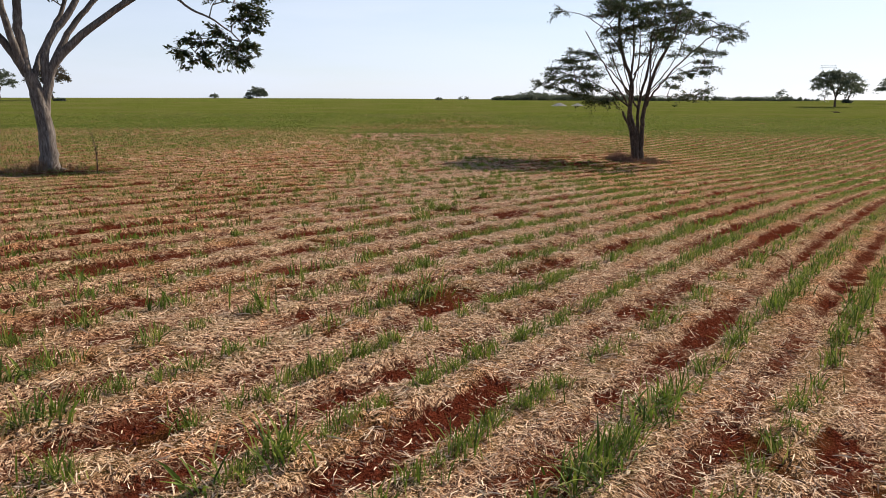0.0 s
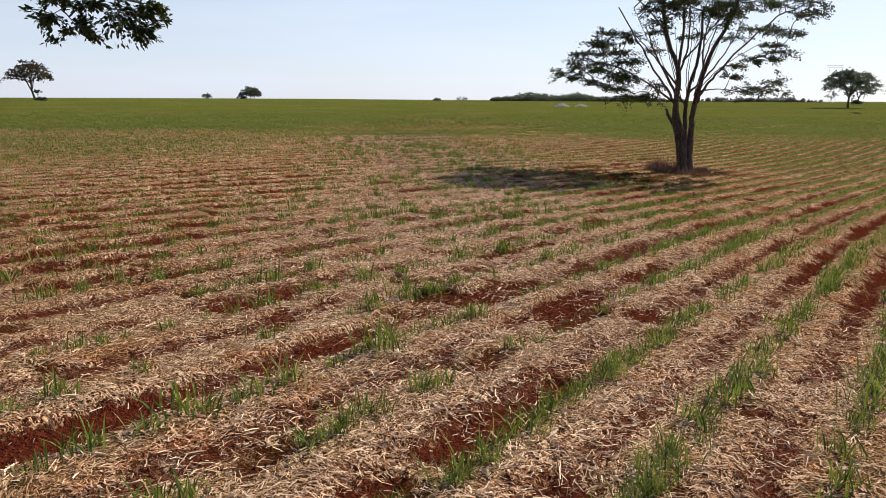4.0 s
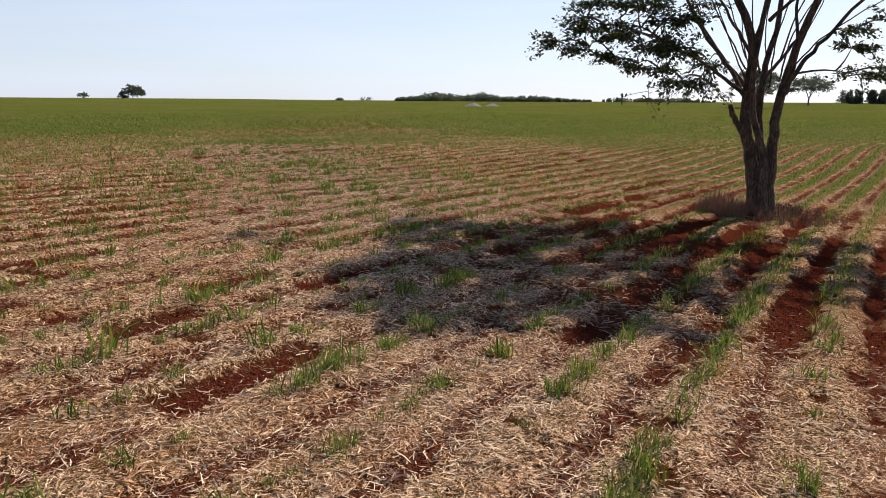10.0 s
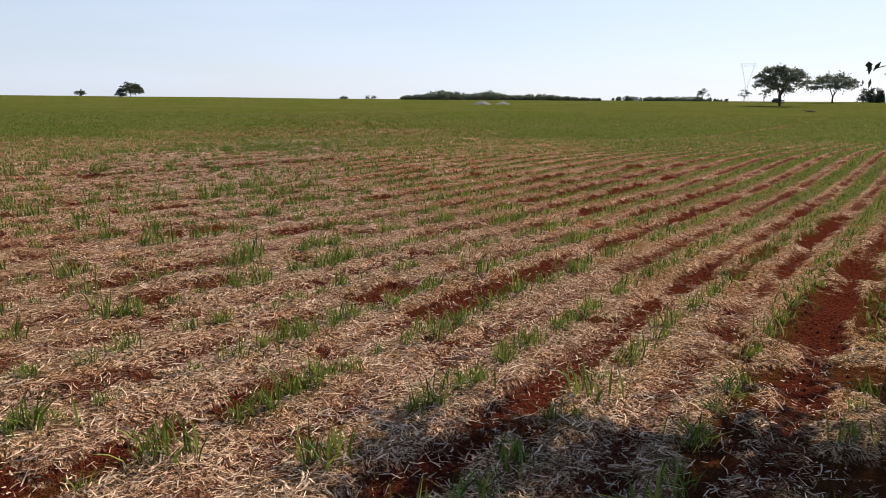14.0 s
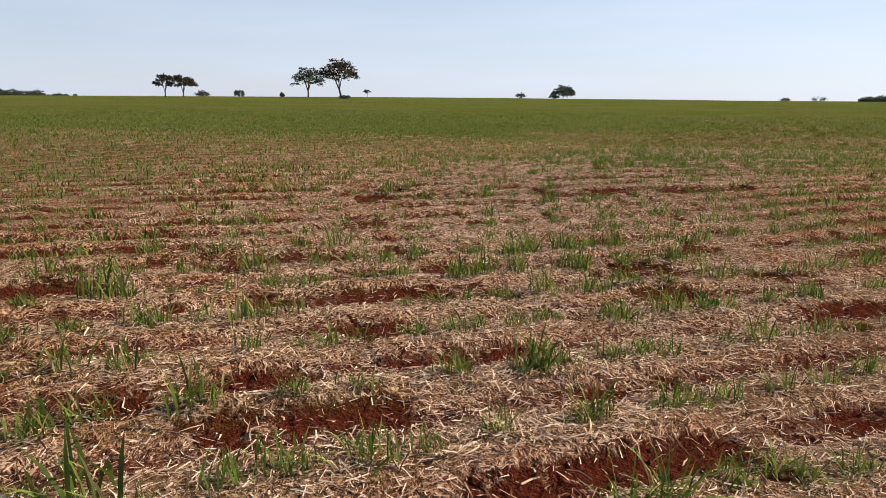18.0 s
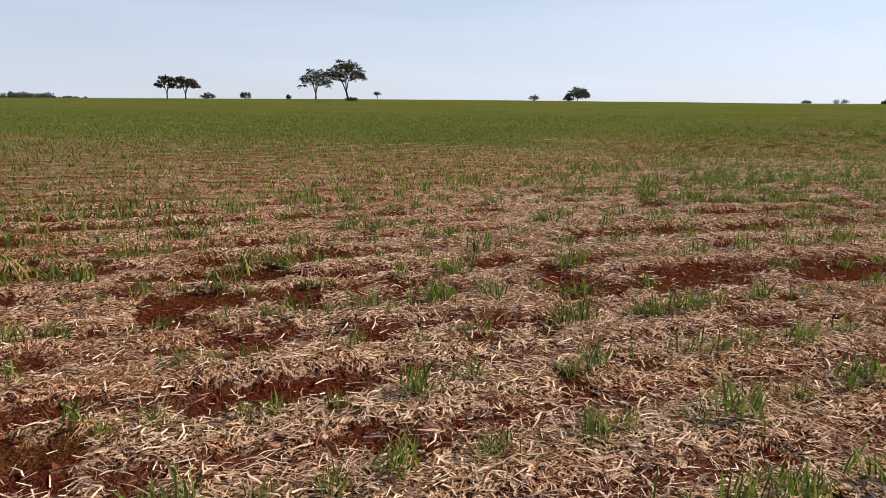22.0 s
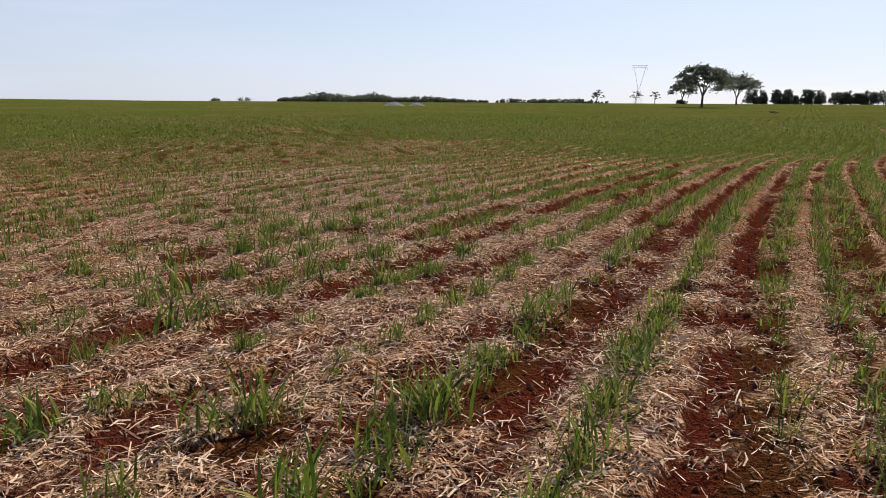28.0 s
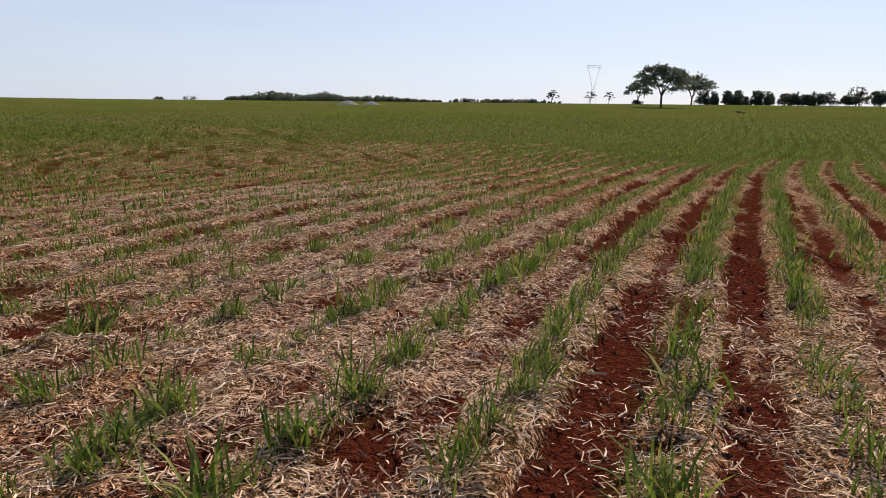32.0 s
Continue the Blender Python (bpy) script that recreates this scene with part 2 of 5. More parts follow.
M_FIELD = field_material()
M_STRAW = island_material("dry_cane_straw", [(0.0, (0.12, 0.055, 0.034)), (0.25, (0.52, 0.305, 0.185)), (0.6, (0.90, 0.635, 0.425)), (1.0, (0.97, 0.79, 0.59))], 0.7, 40, dulled=True)
M_CLOD = island_material("red_soil_clods", [(0.0, (0.075, 0.018, 0.011)), (0.6, (0.155, 0.042, 0.024)), (1.0, (0.24, 0.078, 0.046))], 0.97, 25)
M_CANE = island_material("young_cane_leaf", [(0.0, (0.048, 0.080, 0.012)), (0.45, (0.135, 0.200, 0.028)), (0.80, (0.235, 0.300, 0.046)), (0.91, (0.33, 0.32, 0.075)), (1.0, (0.46, 0.35, 0.17))], 0.7, 8, through_light=0.36)
M_DRY = island_material("dry_grass", [(0.0, (0.10, 0.055, 0.035)), (0.6, (0.22, 0.135, 0.08)), (1.0, (0.34, 0.24, 0.15))], 0.85, 20)
M_DRY_RED = island_material("red_dry_grass", [(0.0, (0.16, 0.075, 0.05)), (0.6, (0.34, 0.185, 0.12)), (1.0, (0.52, 0.34, 0.22))], 0.85, 20)
M_LEAF = island_material("tree_leaf", [(0.0, (0.018, 0.030, 0.008)), (0.6, (0.040, 0.062, 0.014)), (0.93, (0.075, 0.10, 0.02)), (1.0, (0.17, 0.12, 0.03))], 0.5, 6, through_light=0.22)
# haze of distance put into the leaf colour: paler and bluer than M_LEAF
M_LEAF_HAZED = island_material("hazed_far_leaf", [(0.0, (0.095, 0.118, 0.090)), (0.6, (0.130, 0.155, 0.112)), (1.0, (0.16, 0.175, 0.125))], 0.8, 1.5, through_light=0.5)
M_LEAF_BROWN = island_material("dry_tree_leaf", [(0.0, (0.070, 0.060, 0.042)), (0.6, (0.115, 0.092, 0.060)), (1.0, (0.16, 0.12, 0.075))], 0.8, 1.5, through_light=0.35)
M_BARK_PALE = bark_material("pale_bark", (0.060, 0.048, 0.042), (0.155, 0.130, 0.118), (0.30, 0.27, 0.25), 2.0, 0.6)
M_BARK = bark_material("brown_bark", (0.030, 0.020, 0.015), (0.085, 0.058, 0.043), (0.19, 0.145, 0.115), 3.0, 0.8)
M_STEEL = material("galvanised_steel", 0.5)[0]
M_STEEL.node_tree.nodes["Principled BSDF"].inputs["Base Color"].default_value = (0.70, 0.72, 0.74, 1)
M_STEEL.node_tree.nodes["Principled BSDF"].inputs["Metallic"].default_value = 0.2


def lime_material():
    m, n, l, b = material("lime_powder", 0.95)
    v = noise_at(n, l, place_of(n, l), 1.6, 5, 0.65)
    l.new(ramp(n, l, v, [(0.3, (0.19, 0.19, 0.19)), (0.7, (0.29, 0.29, 0.29))]), b.inputs["Base Color"])
    bump(n, l, b, v, 0.6, 0.2)
    return m


M_LIME = lime_material()

# ---- mesh helpers ----
def mesh_of(name, verts, faces, mat, fields=None, shade=True):
    """A mesh from arrays: faces all triangles or all quads."""
    me = bpy.data.meshes.new(name)
    verts, faces = np.asarray(verts, np.float32), np.asarray(faces, np.int32)
    k = faces.shape[1]
    me.vertices.add(len(verts))
    me.vertices.foreach_set("co", verts.ravel())
    me.loops.add(faces.size)
    me.loops.foreach_set("vertex_index", faces.ravel())
    me.polygons.add(len(faces))
    me.polygons.foreach_set("loop_start", np.arange(len(faces), dtype=np.int32) * k)
    me.polygons.foreach_set("use_smooth", np.full(len(faces), shade))
    for key, values in (fields or {}).items():
        me.attributes.new(key, "FLOAT", "POINT").data.foreach_set("value", np.asarray(values, np.float32).ravel())
    me.update(calc_edges=True)
    me.validate()
    me.materials.append(mat)
    return me


def part(name, me, parent, label=""):
    ob = new(name, me)
    ob.parent = parent
    if label:
        tagged(ob, label)
    return ob


def smoothstep(a, b, v):
    v = np.clip((v - a) / (b - a), 0, 1)
    return v * v * (3 - 2 * v)


def lattice(i, j, seed):
    h = (i.astype(np.int64) * 374761393 + j.astype(np.int64) * 668265263 + seed * 1274126177) & 0x7FFFFFFF
    h = ((h ^ (h >> 13)) * 1103515245) & 0x7FFFFFFF
    return ((h ^ (h >> 16)) & 0xFFFF) / 65535.0


def value_noise(x, y, seed=0, octaves=1):
    total, amp, norm = 0, 1.0, 0
    for o in range(octaves):
        i, j = np.floor(x), np.floor(y)
        u, v = x - i, y - j
        u, v = u * u * (3 - 2 * u), v * v * (3 - 2 * v)
        a, b = lattice(i, j, seed + o), lattice(i + 1, j, seed + o)
        c, d = lattice(i, j + 1, seed + o), lattice(i + 1, j + 1, seed + o)
        total = total + amp * (a + (b - a) * u + (c - a) * v + (a - b - c + d) * u * v)
        norm, amp, x, y = norm + amp, amp * 0.5, x * 2.03 + 7.1, y * 2.03 + 3.7
    return total / norm


# ---- the lie of the land ----
TREE_PALE, TREE_DARK = (-21.2, 37.5), (17.0, 61.1)


# heights of the ground along the flight, and how it falls to the right, at stations along y
STATIONS, HEIGHTS = np.array((5, 18, 31, 44, 57, 70, 80, 89, 97, 105, 115, 128.0)), np.array((0.294, 0.107, -0.276, -0.678, -0.797, -0.812, -0.99, -0.453, -0.994, -1.257, -1.479, -1.799))
SLOPE_STATIONS, SLOPES = np.array((5, 30, 55, 75, 95, 120.0)), np.array((-0.0386, -0.0321, -0.047, -0.0392, 0.0067, 0.0088))


def eased(y, stations, values, reach):
    """A smooth line through values given at stations."""
    g = [np.exp(-((y - at) / reach) ** 2) for at in stations]
    return sum(w * v for w, v in zip(g, values)) / sum(g)


def lie(x, y):
    """The height of the ground, without rows and furrows."""
    x, y = np.asarray(x, float), np.asarray(y, float)
    v, u = np.clip(y, -5, 140), 22 * np.tanh(x / 22)
    near = eased(v, STATIONS, HEIGHTS, 9.0) + u * eased(v, SLOPE_STATIONS, SLOPES, 18.0) - 0.0319 * u * u / 100
    near = near + 0.9 * smoothstep(12, 30, -x) * smoothstep(75, 105, y)
    r = np.hypot(x, y - 55)
    far = -0.8 + 2.0 * smoothstep(170, 420, r) + 1.4 * smoothstep(20, 220, -x) - 0.8 * smoothstep(60, 200, x) * smoothstep(480, 300, r)
    far = far - 0.7 * smoothstep(480, 800, r) - 5.0 * smoothstep(1000, 2600, r)
    w = smoothstep(75, 190, r)
    return near * (1 - w) + far * w


# the bend of the rows: powers of y for each power of x
BEND = ((0.564, -28.851, -3.822, -1.066, -0.794, 1.099, 2.043, -0.212),
        (7.86, 0.762, 0.941, 0.004, -0.928, -2.181, -0.016),
        (0.108, -1.076, -0.228, 1.374, 0.146, 0.0),
        (-0.269, 0.114, 0.36, 0.0, -0.001))


def row_cell(x, y):
    """Which row of cane a place belongs to: whole numbers lie in the middle of the rows."""
    x, y = np.asarray(x, float), np.asarray(y, float)

    def poly(a, b):
        a, b = a / 14, (b - 60) / 60
        total = 0
        for line in BEND[::-1]:
            inner = 0
            for v in line[::-1]:
                inner = inner * b + v
            total = total * a + inner
        return total

    narrow = smoothstep(112, 190, y)
    a, b, e = np.clip(x, -9 + 12 * narrow, 13 - 10 * narrow), np.clip(y, 4, 113), 0.1
    k = poly(a, b) + (poly(a + e, b) - poly(a - e, b)) / (2 * e) * (x - a) + (poly(a, b + e) - poly(a, b - e)) / (2 * e) * (y - b)
    # far ahead the rows swing to the right
    return k - 2.0 * smoothstep(96, 135, 0.66 * x + 0.75 * y) * smoothstep(4, 34, x)


def along(x, y):
    return 0.66 * np.asarray(x, float) + 0.75 * np.asarray(y, float)


# places where the straw lies thinnest: x, y, reach, how much more soil shows
RAW_SPOTS = ((9.5, 54.0, 7.0, 0.15), (-18.0, 46.0, 11.0, 0.12), (-9.0, 80.0, 10.0, 0.14), (5.0, 96.0, 12.0, 0.10), (-6.0, 104.0, 12.0, 0.08), (5.0, 22.0, 5.0, 0.10), (-6.0, 68.0, 4.0, 0.12), (-12.0, 30.0, 8.0, 0.10),
             (-5.6, 72.6, 2.0, 0.22), (-1.0, 94.6, 4.5, 0.10), (2.0, 26.6, 3.5, 0.12), (-3.4, 84.6, 2.6, 0.18), (6.7, 47.0, 4.0, 0.10))


FURROWS = []


def furrow(row, *stretches):
    """A furrow that lies open: the row's number, and for each stretch where along the row it begins and ends and how wide it is."""
    for begin, end, width in stretches:
        FURROWS.append((row, begin, end, width))


furrow(26.6, (7.6, 8.7, 0.60))
furrow(25.8, (7.3, 7.9, 0.40))
furrow(24.8, (5.0, 6.5, 0.50))
furrow(24.6, (7.3, 7.9, 0.40), (9.5, 13.0, 0.30))
furrow(23.6, (3.7, 4.7, 0.60), (4.8, 7.1, 0.40), (11.3, 14.7, 0.50))
furrow(22.6, (4.8, 5.6, 0.30), (6.0, 8.1, 0.30))
furrow(21.8, (2.9, 3.6, 0.50))
furrow(21.6, (16.2, 18.4, 0.40))
furrow(21.4, (8.7, 11.0, 0.55), (12.1, 14.1, 0.40))
furrow(20.6, (9.0, 10.6, 0.30), (13.7, 14.7, 0.40))
furrow(18.8, (8.6, 9.7, 0.35), (11.3, 12.3, 0.50), (12.6, 13.9, 0.35), (14.4, 17.3, 0.35))
furrow(18.6, (3.2, 5.5, 0.30), (6.6, 7.8, 0.40), (20.6, 23.6, 0.50))
furrow(18.0, (16.3, 20.8, 0.25))
furrow(17.8, (13.0, 14.1, 0.40))
furrow(17.6, (7.1, 8.9, 0.35), (9.2, 10.7, 0.30), (19.3, 21.7, 0.50), (23.3, 25.4, 0.40))
furrow(16.8, (19.3, 41.7, 0.45), (22.2, 23.1, 0.25))
furrow(16.6, (11.0, 16.8, 0.35), (18.9, 21.8, 0.25), (19.8, 20.7, 0.50))
furrow(16.4, (17.5, 18.5, 0.50))
furrow(16.2, (18.6, 19.5, 0.50))
furrow(15.2, (22.5, 25.8, 0.20))
furrow(14.8, (15.7, 17.7, 0.40))
furrow(14.6, (18.0, 19.1, 0.35), (27.2, 32.6, 0.60))
furrow(14.0, (11.7, 13.4, 0.30), (15.7, 18.5, 0.25))
furrow(13.6, (26.4, 27.4, 0.40), (27.6, 28.7, 0.40), (29.5, 30.5, 0.35), (33.1, 36.4, 0.40))
furrow(13.0, (16.1, 19.5, 0.35))
furrow(12.8, (19.3, 21.9, 0.35))
furrow(12.6, (25.1, 28.0, 0.50))
furrow(12.4, (27.8, 28.9, 0.40), (29.5, 31.1, 0.30))
furrow(11.6, (25.2, 26.2, 0.40), (38.5, 44.0, 0.60))
furrow(11.4, (27.1, 28.9, 0.40))
furrow(11.0, (22.8, 23.1, 0.40), (26.8, 28.1, 0.40))
furrow(10.8, (37.0, 41.0, 0.40))
furrow(10.6, (22.7, 23.0, 0.40))
furrow(9.6, (25.2, 26.2, 0.30), (36.8, 44.4, 0.50))
furrow(8.8, (24.4, 25.2, 0.30))
furrow(7.8, (42.6, 47.9, 0.40))
furrow(7.6, (14.7, 15.5, 0.30), (24.3, 25.4, 0.40))
furrow(7.4, (31.4, 34.0, 0.35))
furrow(7.2, (15.8, 16.6, 0.30), (40.2, 42.3, 0.40))
furrow(6.8, (16.9, 17.2, 0.30))
furrow(6.6, (31.0, 32.3, 0.35), (42.2, 53.0, 0.70), (59.8, 68.3, 0.40))
furrow(6.2, (33.0, 33.3, 0.35))
furrow(6.0, (51.6, 64.4, 0.40), (60.6, 62.2, 0.70))
furrow(5.6, (36.4, 51.3, 0.40), (56.8, 60.3, 0.70))
furrow(5.4, (27.5, 28.9, 0.30), (32.5, 34.0, 0.35), (42.0, 49.9, 0.70), (50.3, 56.5, 0.70))
furrow(4.6, (34.9, 36.9, 0.25), (66.7, 67.6, 0.30))
furrow(4.4, (60.1, 66.4, 0.30))
furrow(4.0, (54.7, 59.8, 0.30))
furrow(3.6, (40.0, 54.4, 0.30))
furrow(3.4, (38.1, 39.9, 0.30))
furrow(3.2, (38.6, 39.8, 0.40))
furrow(2.8, (39.9, 42.4, 0.35))
furrow(1.8, (40.3, 45.3, 0.30))
furrow(1.6, (45.6, 45.9, 0.30), (47.8, 54.4, 0.50))
furrow(0.6, (47.7, 49.2, 0.50))
furrow(-0.4, (47.7, 48.5, 0.30))
furrow(-1.2, (45.4, 45.9, 0.30), (46.5, 47.4, 0.30), (54.9, 56.2, 0.25))
furrow(-2.2, (45.3, 48.4, 0.25), (49.2, 50.2, 0.30), (52.7, 55.8, 0.25))
furrow(-3.4, (51.0, 53.5, 0.40), (54.0, 55.5, 0.40))
furrow(-4.4, (52.7, 54.0, 0.30))
furrow(-4.6, (48.6, 49.4, 0.50), (49.8, 50.9, 0.40))
furrow(-5.0, (46.4, 47.4, 0.30))
furrow(-5.2, (47.7, 48.6, 0.40))
furrow(-5.4, (49.1, 50.1, 0.30), (51.1, 53.0, 0.20), (57.5, 59.0, 0.30))
furrow(-6.2, (51.0, 51.9, 0.50))
furrow(-6.6, (55.7, 56.7, 0.40))
furrow(-7.4, (50.1, 51.6, 0.60), (51.9, 52.8, 0.40), (56.0, 57.3, 0.40))
furrow(-7.6, (55.3, 55.9, 0.30), (56.2, 57.4, 0.50))
furrow(-8.4, (51.1, 51.9, 0.50), (53.1, 54.4, 0.40), (58.2, 59.3, 0.40))
furrow(-8.6, (47.2, 47.9, 0.40))
furrow(-9.4, (50.0, 51.9, 0.70), (50.5, 51.5, 0.50))
furrow(-11.8, (52.5, 53.7, 0.30))
furrow(-12.2, (54.5, 55.9, 0.30))
furrow(-12.4, (48.5, 49.8, 0.35), (54.7, 56.1, 0.30))
furrow(-12.8, (62.0, 63.1, 0.40))
furrow(-13.0, (48.3, 49.8, 0.30), (59.5, 60.2, 0.30))
furrow(-13.2, (56.3, 56.9, 0.40), (57.7, 58.4, 0.30))
furrow(-13.4, (66.5, 66.8, 0.35))
furrow(-13.8, (64.0, 66.2, 0.35))
furrow(-14.0, (52.6, 54.8, 0.25))
furrow(-14.2, (61.6, 63.7, 0.35))
furrow(-14.4, (58.3, 62.7, 0.35))
furrow(-14.8, (54.4, 58.0, 0.35), (58.7, 60.8, 0.30))
furrow(-15.2, (47.5, 54.0, 0.35))
furrow(-15.4, (56.2, 58.3, 0.30), (58.7, 59.6, 0.30))
furrow(-15.6, (54.9, 55.8, 0.40))
furrow(-15.8, (53.7, 55.9, 0.30))
furrow(-16.4, (54.8, 55.7, 0.50), (55.7, 57.5, 0.40), (70.1, 71.0, 0.40))
furrow(-16.6, (61.6, 69.8, 0.40))
furrow(-17.0, (66.3, 98.0, 0.48))
furrow(-17.6, (54.8, 56.3, 0.30))
furrow(-17.85, (91.0, 106.0, 0.36))
furrow(-18.05, (78.0, 91.0, 0.48))
furrow(-18.2, (66.0, 78.0, 0.64))
furrow(-19.1, (95.0, 112.0, 0.36))
furrow(-19.4, (66.2, 66.9, 0.30))
furrow(-19.6, (67.0, 67.8, 0.30))
furrow(-19.65, (66.0, 79.0, 0.52))
furrow(-19.4, (79.0, 95.0, 0.42))
furrow(-20.8, (66.7, 67.5, 0.30))
furrow(-21.2, (71.9, 72.7, 0.30))
furrow(-21.4, (74.0, 75.0, 0.30))
furrow(-21.8, (83.9, 95.3, 0.40), (111.7, 116.2, 0.50))
furrow(-22.2, (66.1, 66.9, 0.30), (105.6, 111.3, 0.50))
furrow(-22.5, (69.0, 105.3, 0.42))
furrow(-23.0, (79.0, 81.3, 0.20))
furrow(-23.2, (66.0, 69.2, 0.40))
furrow(-23.4, (70.9, 71.7, 0.40), (72.4, 73.7, 0.35), (75.7, 81.7, 0.50), (75.7, 78.7, 0.20))
furrow(-23.6, (85.1, 87.6, 0.30))
furrow(-24.0, (91.0, 93.1, 0.30))
furrow(-24.4, (70.9, 71.6, 0.30), (83.5, 90.6, 0.30))
furrow(-24.6, (75.8, 76.7, 0.50))
furrow(-25.6, (72.1, 73.5, 0.35))
furrow(-25.8, (72.5, 73.7, 0.30))
furrow(-27.0, (73.0, 74.1, 0.30))
furrow(-28.0, (77.4, 77.7, 0.30))
furrow(-28.2, (78.3, 78.6, 0.30))
furrow(-28.4, (77.2, 77.5, 0.30))
furrow(-28.6, (77.7, 78.0, 0.30))
furrow(-29.2, (80.5, 81.4, 0.30))
furrow(-29.8, (78.2, 78.9, 0.30))
# the widest one, a scarp that runs across the flight
furrow(-14.45, (54.0, 57.4, 0.85))
furrow(-14.2, (56.8, 59.8, 0.85))
furrow(-14.0, (59.2, 62.4, 0.85))
furrow(-13.8, (61.8, 67.0, 0.85))


def furrow_count(x, y):
    """Whole numbers in the bottoms of the furrows."""
    k = row_cell(x, y)
    return k + 0.45


def bareness(x, y):
    """How far the straw is off the red soil: patches along the furrows, and wide ones round the trees."""
    x, y = np.atleast_1d(np.asarray(x, float)), np.atleast_1d(np.asarray(y, float))
    k = furrow_count(x, y)
    off = np.abs(k - np.round(k))
    s = along(x, y)
    patch = 0.66 * value_noise(s / 4.2, np.round(k) * 7.3, 11) + 0.34 * value_noise(s / 1.0, np.round(k) * 3.1, 12)
    habit = value_noise(np.round(k) * 1.37, np.round(k) * 0 + s / 25, 13)
    raw = 0.10 * (value_noise(np.asarray(x) / 14.0, np.asarray(y) / 14.0, 16) - 0.5)
    for cx, cy, reach, more in RAW_SPOTS:
        raw = raw + more * np.exp(-((x - cx) ** 2 + (y - cy) ** 2) / reach**2)
    ragged = off + 0.26 * (value_noise(x / 0.22, y / 0.22, 14, 2) - 0.5) + 0.36 * (value_noise(x / 0.85, y / 0.85, 18, 2) - 0.5)
    lot = patch + 0.42 * (habit - 0.5) + raw
    m = np.maximum(smoothstep(0.48, 0.66, lot) * smoothstep(0.23, 0.05, ragged), 0.80 * smoothstep(0.27, 0.46, lot) * smoothstep(0.12, 0.0, ragged))
    m = m * (1 - 0.85 * smoothstep(8.0, 5.5, aside(x, y)) * smoothstep(116, 108, y) * smoothstep(4, 9, y))
    # the furrows that lie open, ragged at their edges and ends
    cell = row_cell(x, y)
    wave = 0.30 * (value_noise(x / 0.3, y / 0.3, 23, 2) - 0.5) + 0.34 * (value_noise(x / 1.1, y / 1.1, 24) - 0.5)
    gaps = 0.55 * (value_noise(x / 0.7, y / 0.7, 25, 2) - 0.42)
    for row, begin, end, width in FURROWS:
        at = np.flatnonzero((np.abs(cell - row).ravel() < 0.75) & (s.ravel() > begin - 0.6) & (s.ravel() < end + 0.6))
        if not len(at):
            continue
        across = cell.ravel()[at] - row
        across = np.abs(across) * 1.36 - np.where(across < 0, 0.66, 0.50) * width
        beyond = np.maximum(np.maximum(begin - s.ravel()[at], s.ravel()[at] - end), 0)
        d = np.maximum(across, 0.7 * beyond) + wave.ravel()[at] * (0.22 + 0.45 * width) + np.maximum(gaps.ravel()[at], 0) * 0.20
        m.ravel()[at] = np.maximum(m.ravel()[at], smoothstep(0.12, -0.05, d))
    # scattered holes in the straw
    m = np.maximum(m, 0.70 * smoothstep(0.66, 0.80, value_noise(x / 0.6, y / 0.6, 19, 3) + 0.25 * raw + 0.10 * (0.25 - off)))
    # wide scraped patches across the rows
    for cx, cy, reach in ((10.5, 56.0, 4.5), (6.5, 50.5, 2.5)):
        d = np.hypot(np.asarray(x) - cx, np.asarray(y) - cy) / reach
        m = np.maximum(m, 0.75 * smoothstep(0.58, 0.72, value_noise(along(x, y) / 1.6, k * 1.7, 17, 3) + 0.22 * smoothstep(1.2, 0.2, d)) * smoothstep(1.3, 0.9, d))
    m = m * smoothstep(170, 100, np.hypot(x, y - 58)) * smoothstep(-22, -13, x) * smoothstep(26, 17, x)
    for tx, ty in (TREE_PALE, TREE_DARK):
        d = np.hypot(np.asarray(x) - tx, np.asarray(y) - ty)
        m = np.maximum(m, 0.52 * smoothstep(5.5, 1.5, d + 3 * (value_noise(x / 1.2, y / 1.2, 15, 2) - 0.5)))
    return m


def thickness(x, y):
    """How thickly the cane stands, 0 to 1."""
    t = 0.35 + 0.9 * (value_noise(x / 9.0, y / 9.0, 21, 2) - 0.32)
    for tx, ty in (TREE_PALE, TREE_DARK):
        t = t * smoothstep(3.5, 11.0, np.hypot(np.asarray(x) - tx, np.asarray(y) - ty))
    t = t * (1 - 0.75 * np.exp(-((x + 17) ** 2 + (y - 46) ** 2) / 15.0**2))
    k = row_cell(x, y)
    t = t * (1 - 0.7 * np.exp(-((k + 14.2) / 1.2) ** 4))
    return np.clip(t, 0, 1)


def aside(x, y):
    """Metres from the line of the flight, taken straight."""
    return np.abs(np.asarray(x) - np.interp(y, [0, 55, 65, 85, 125], [0, 2, 1.5, -5.5, -1]))


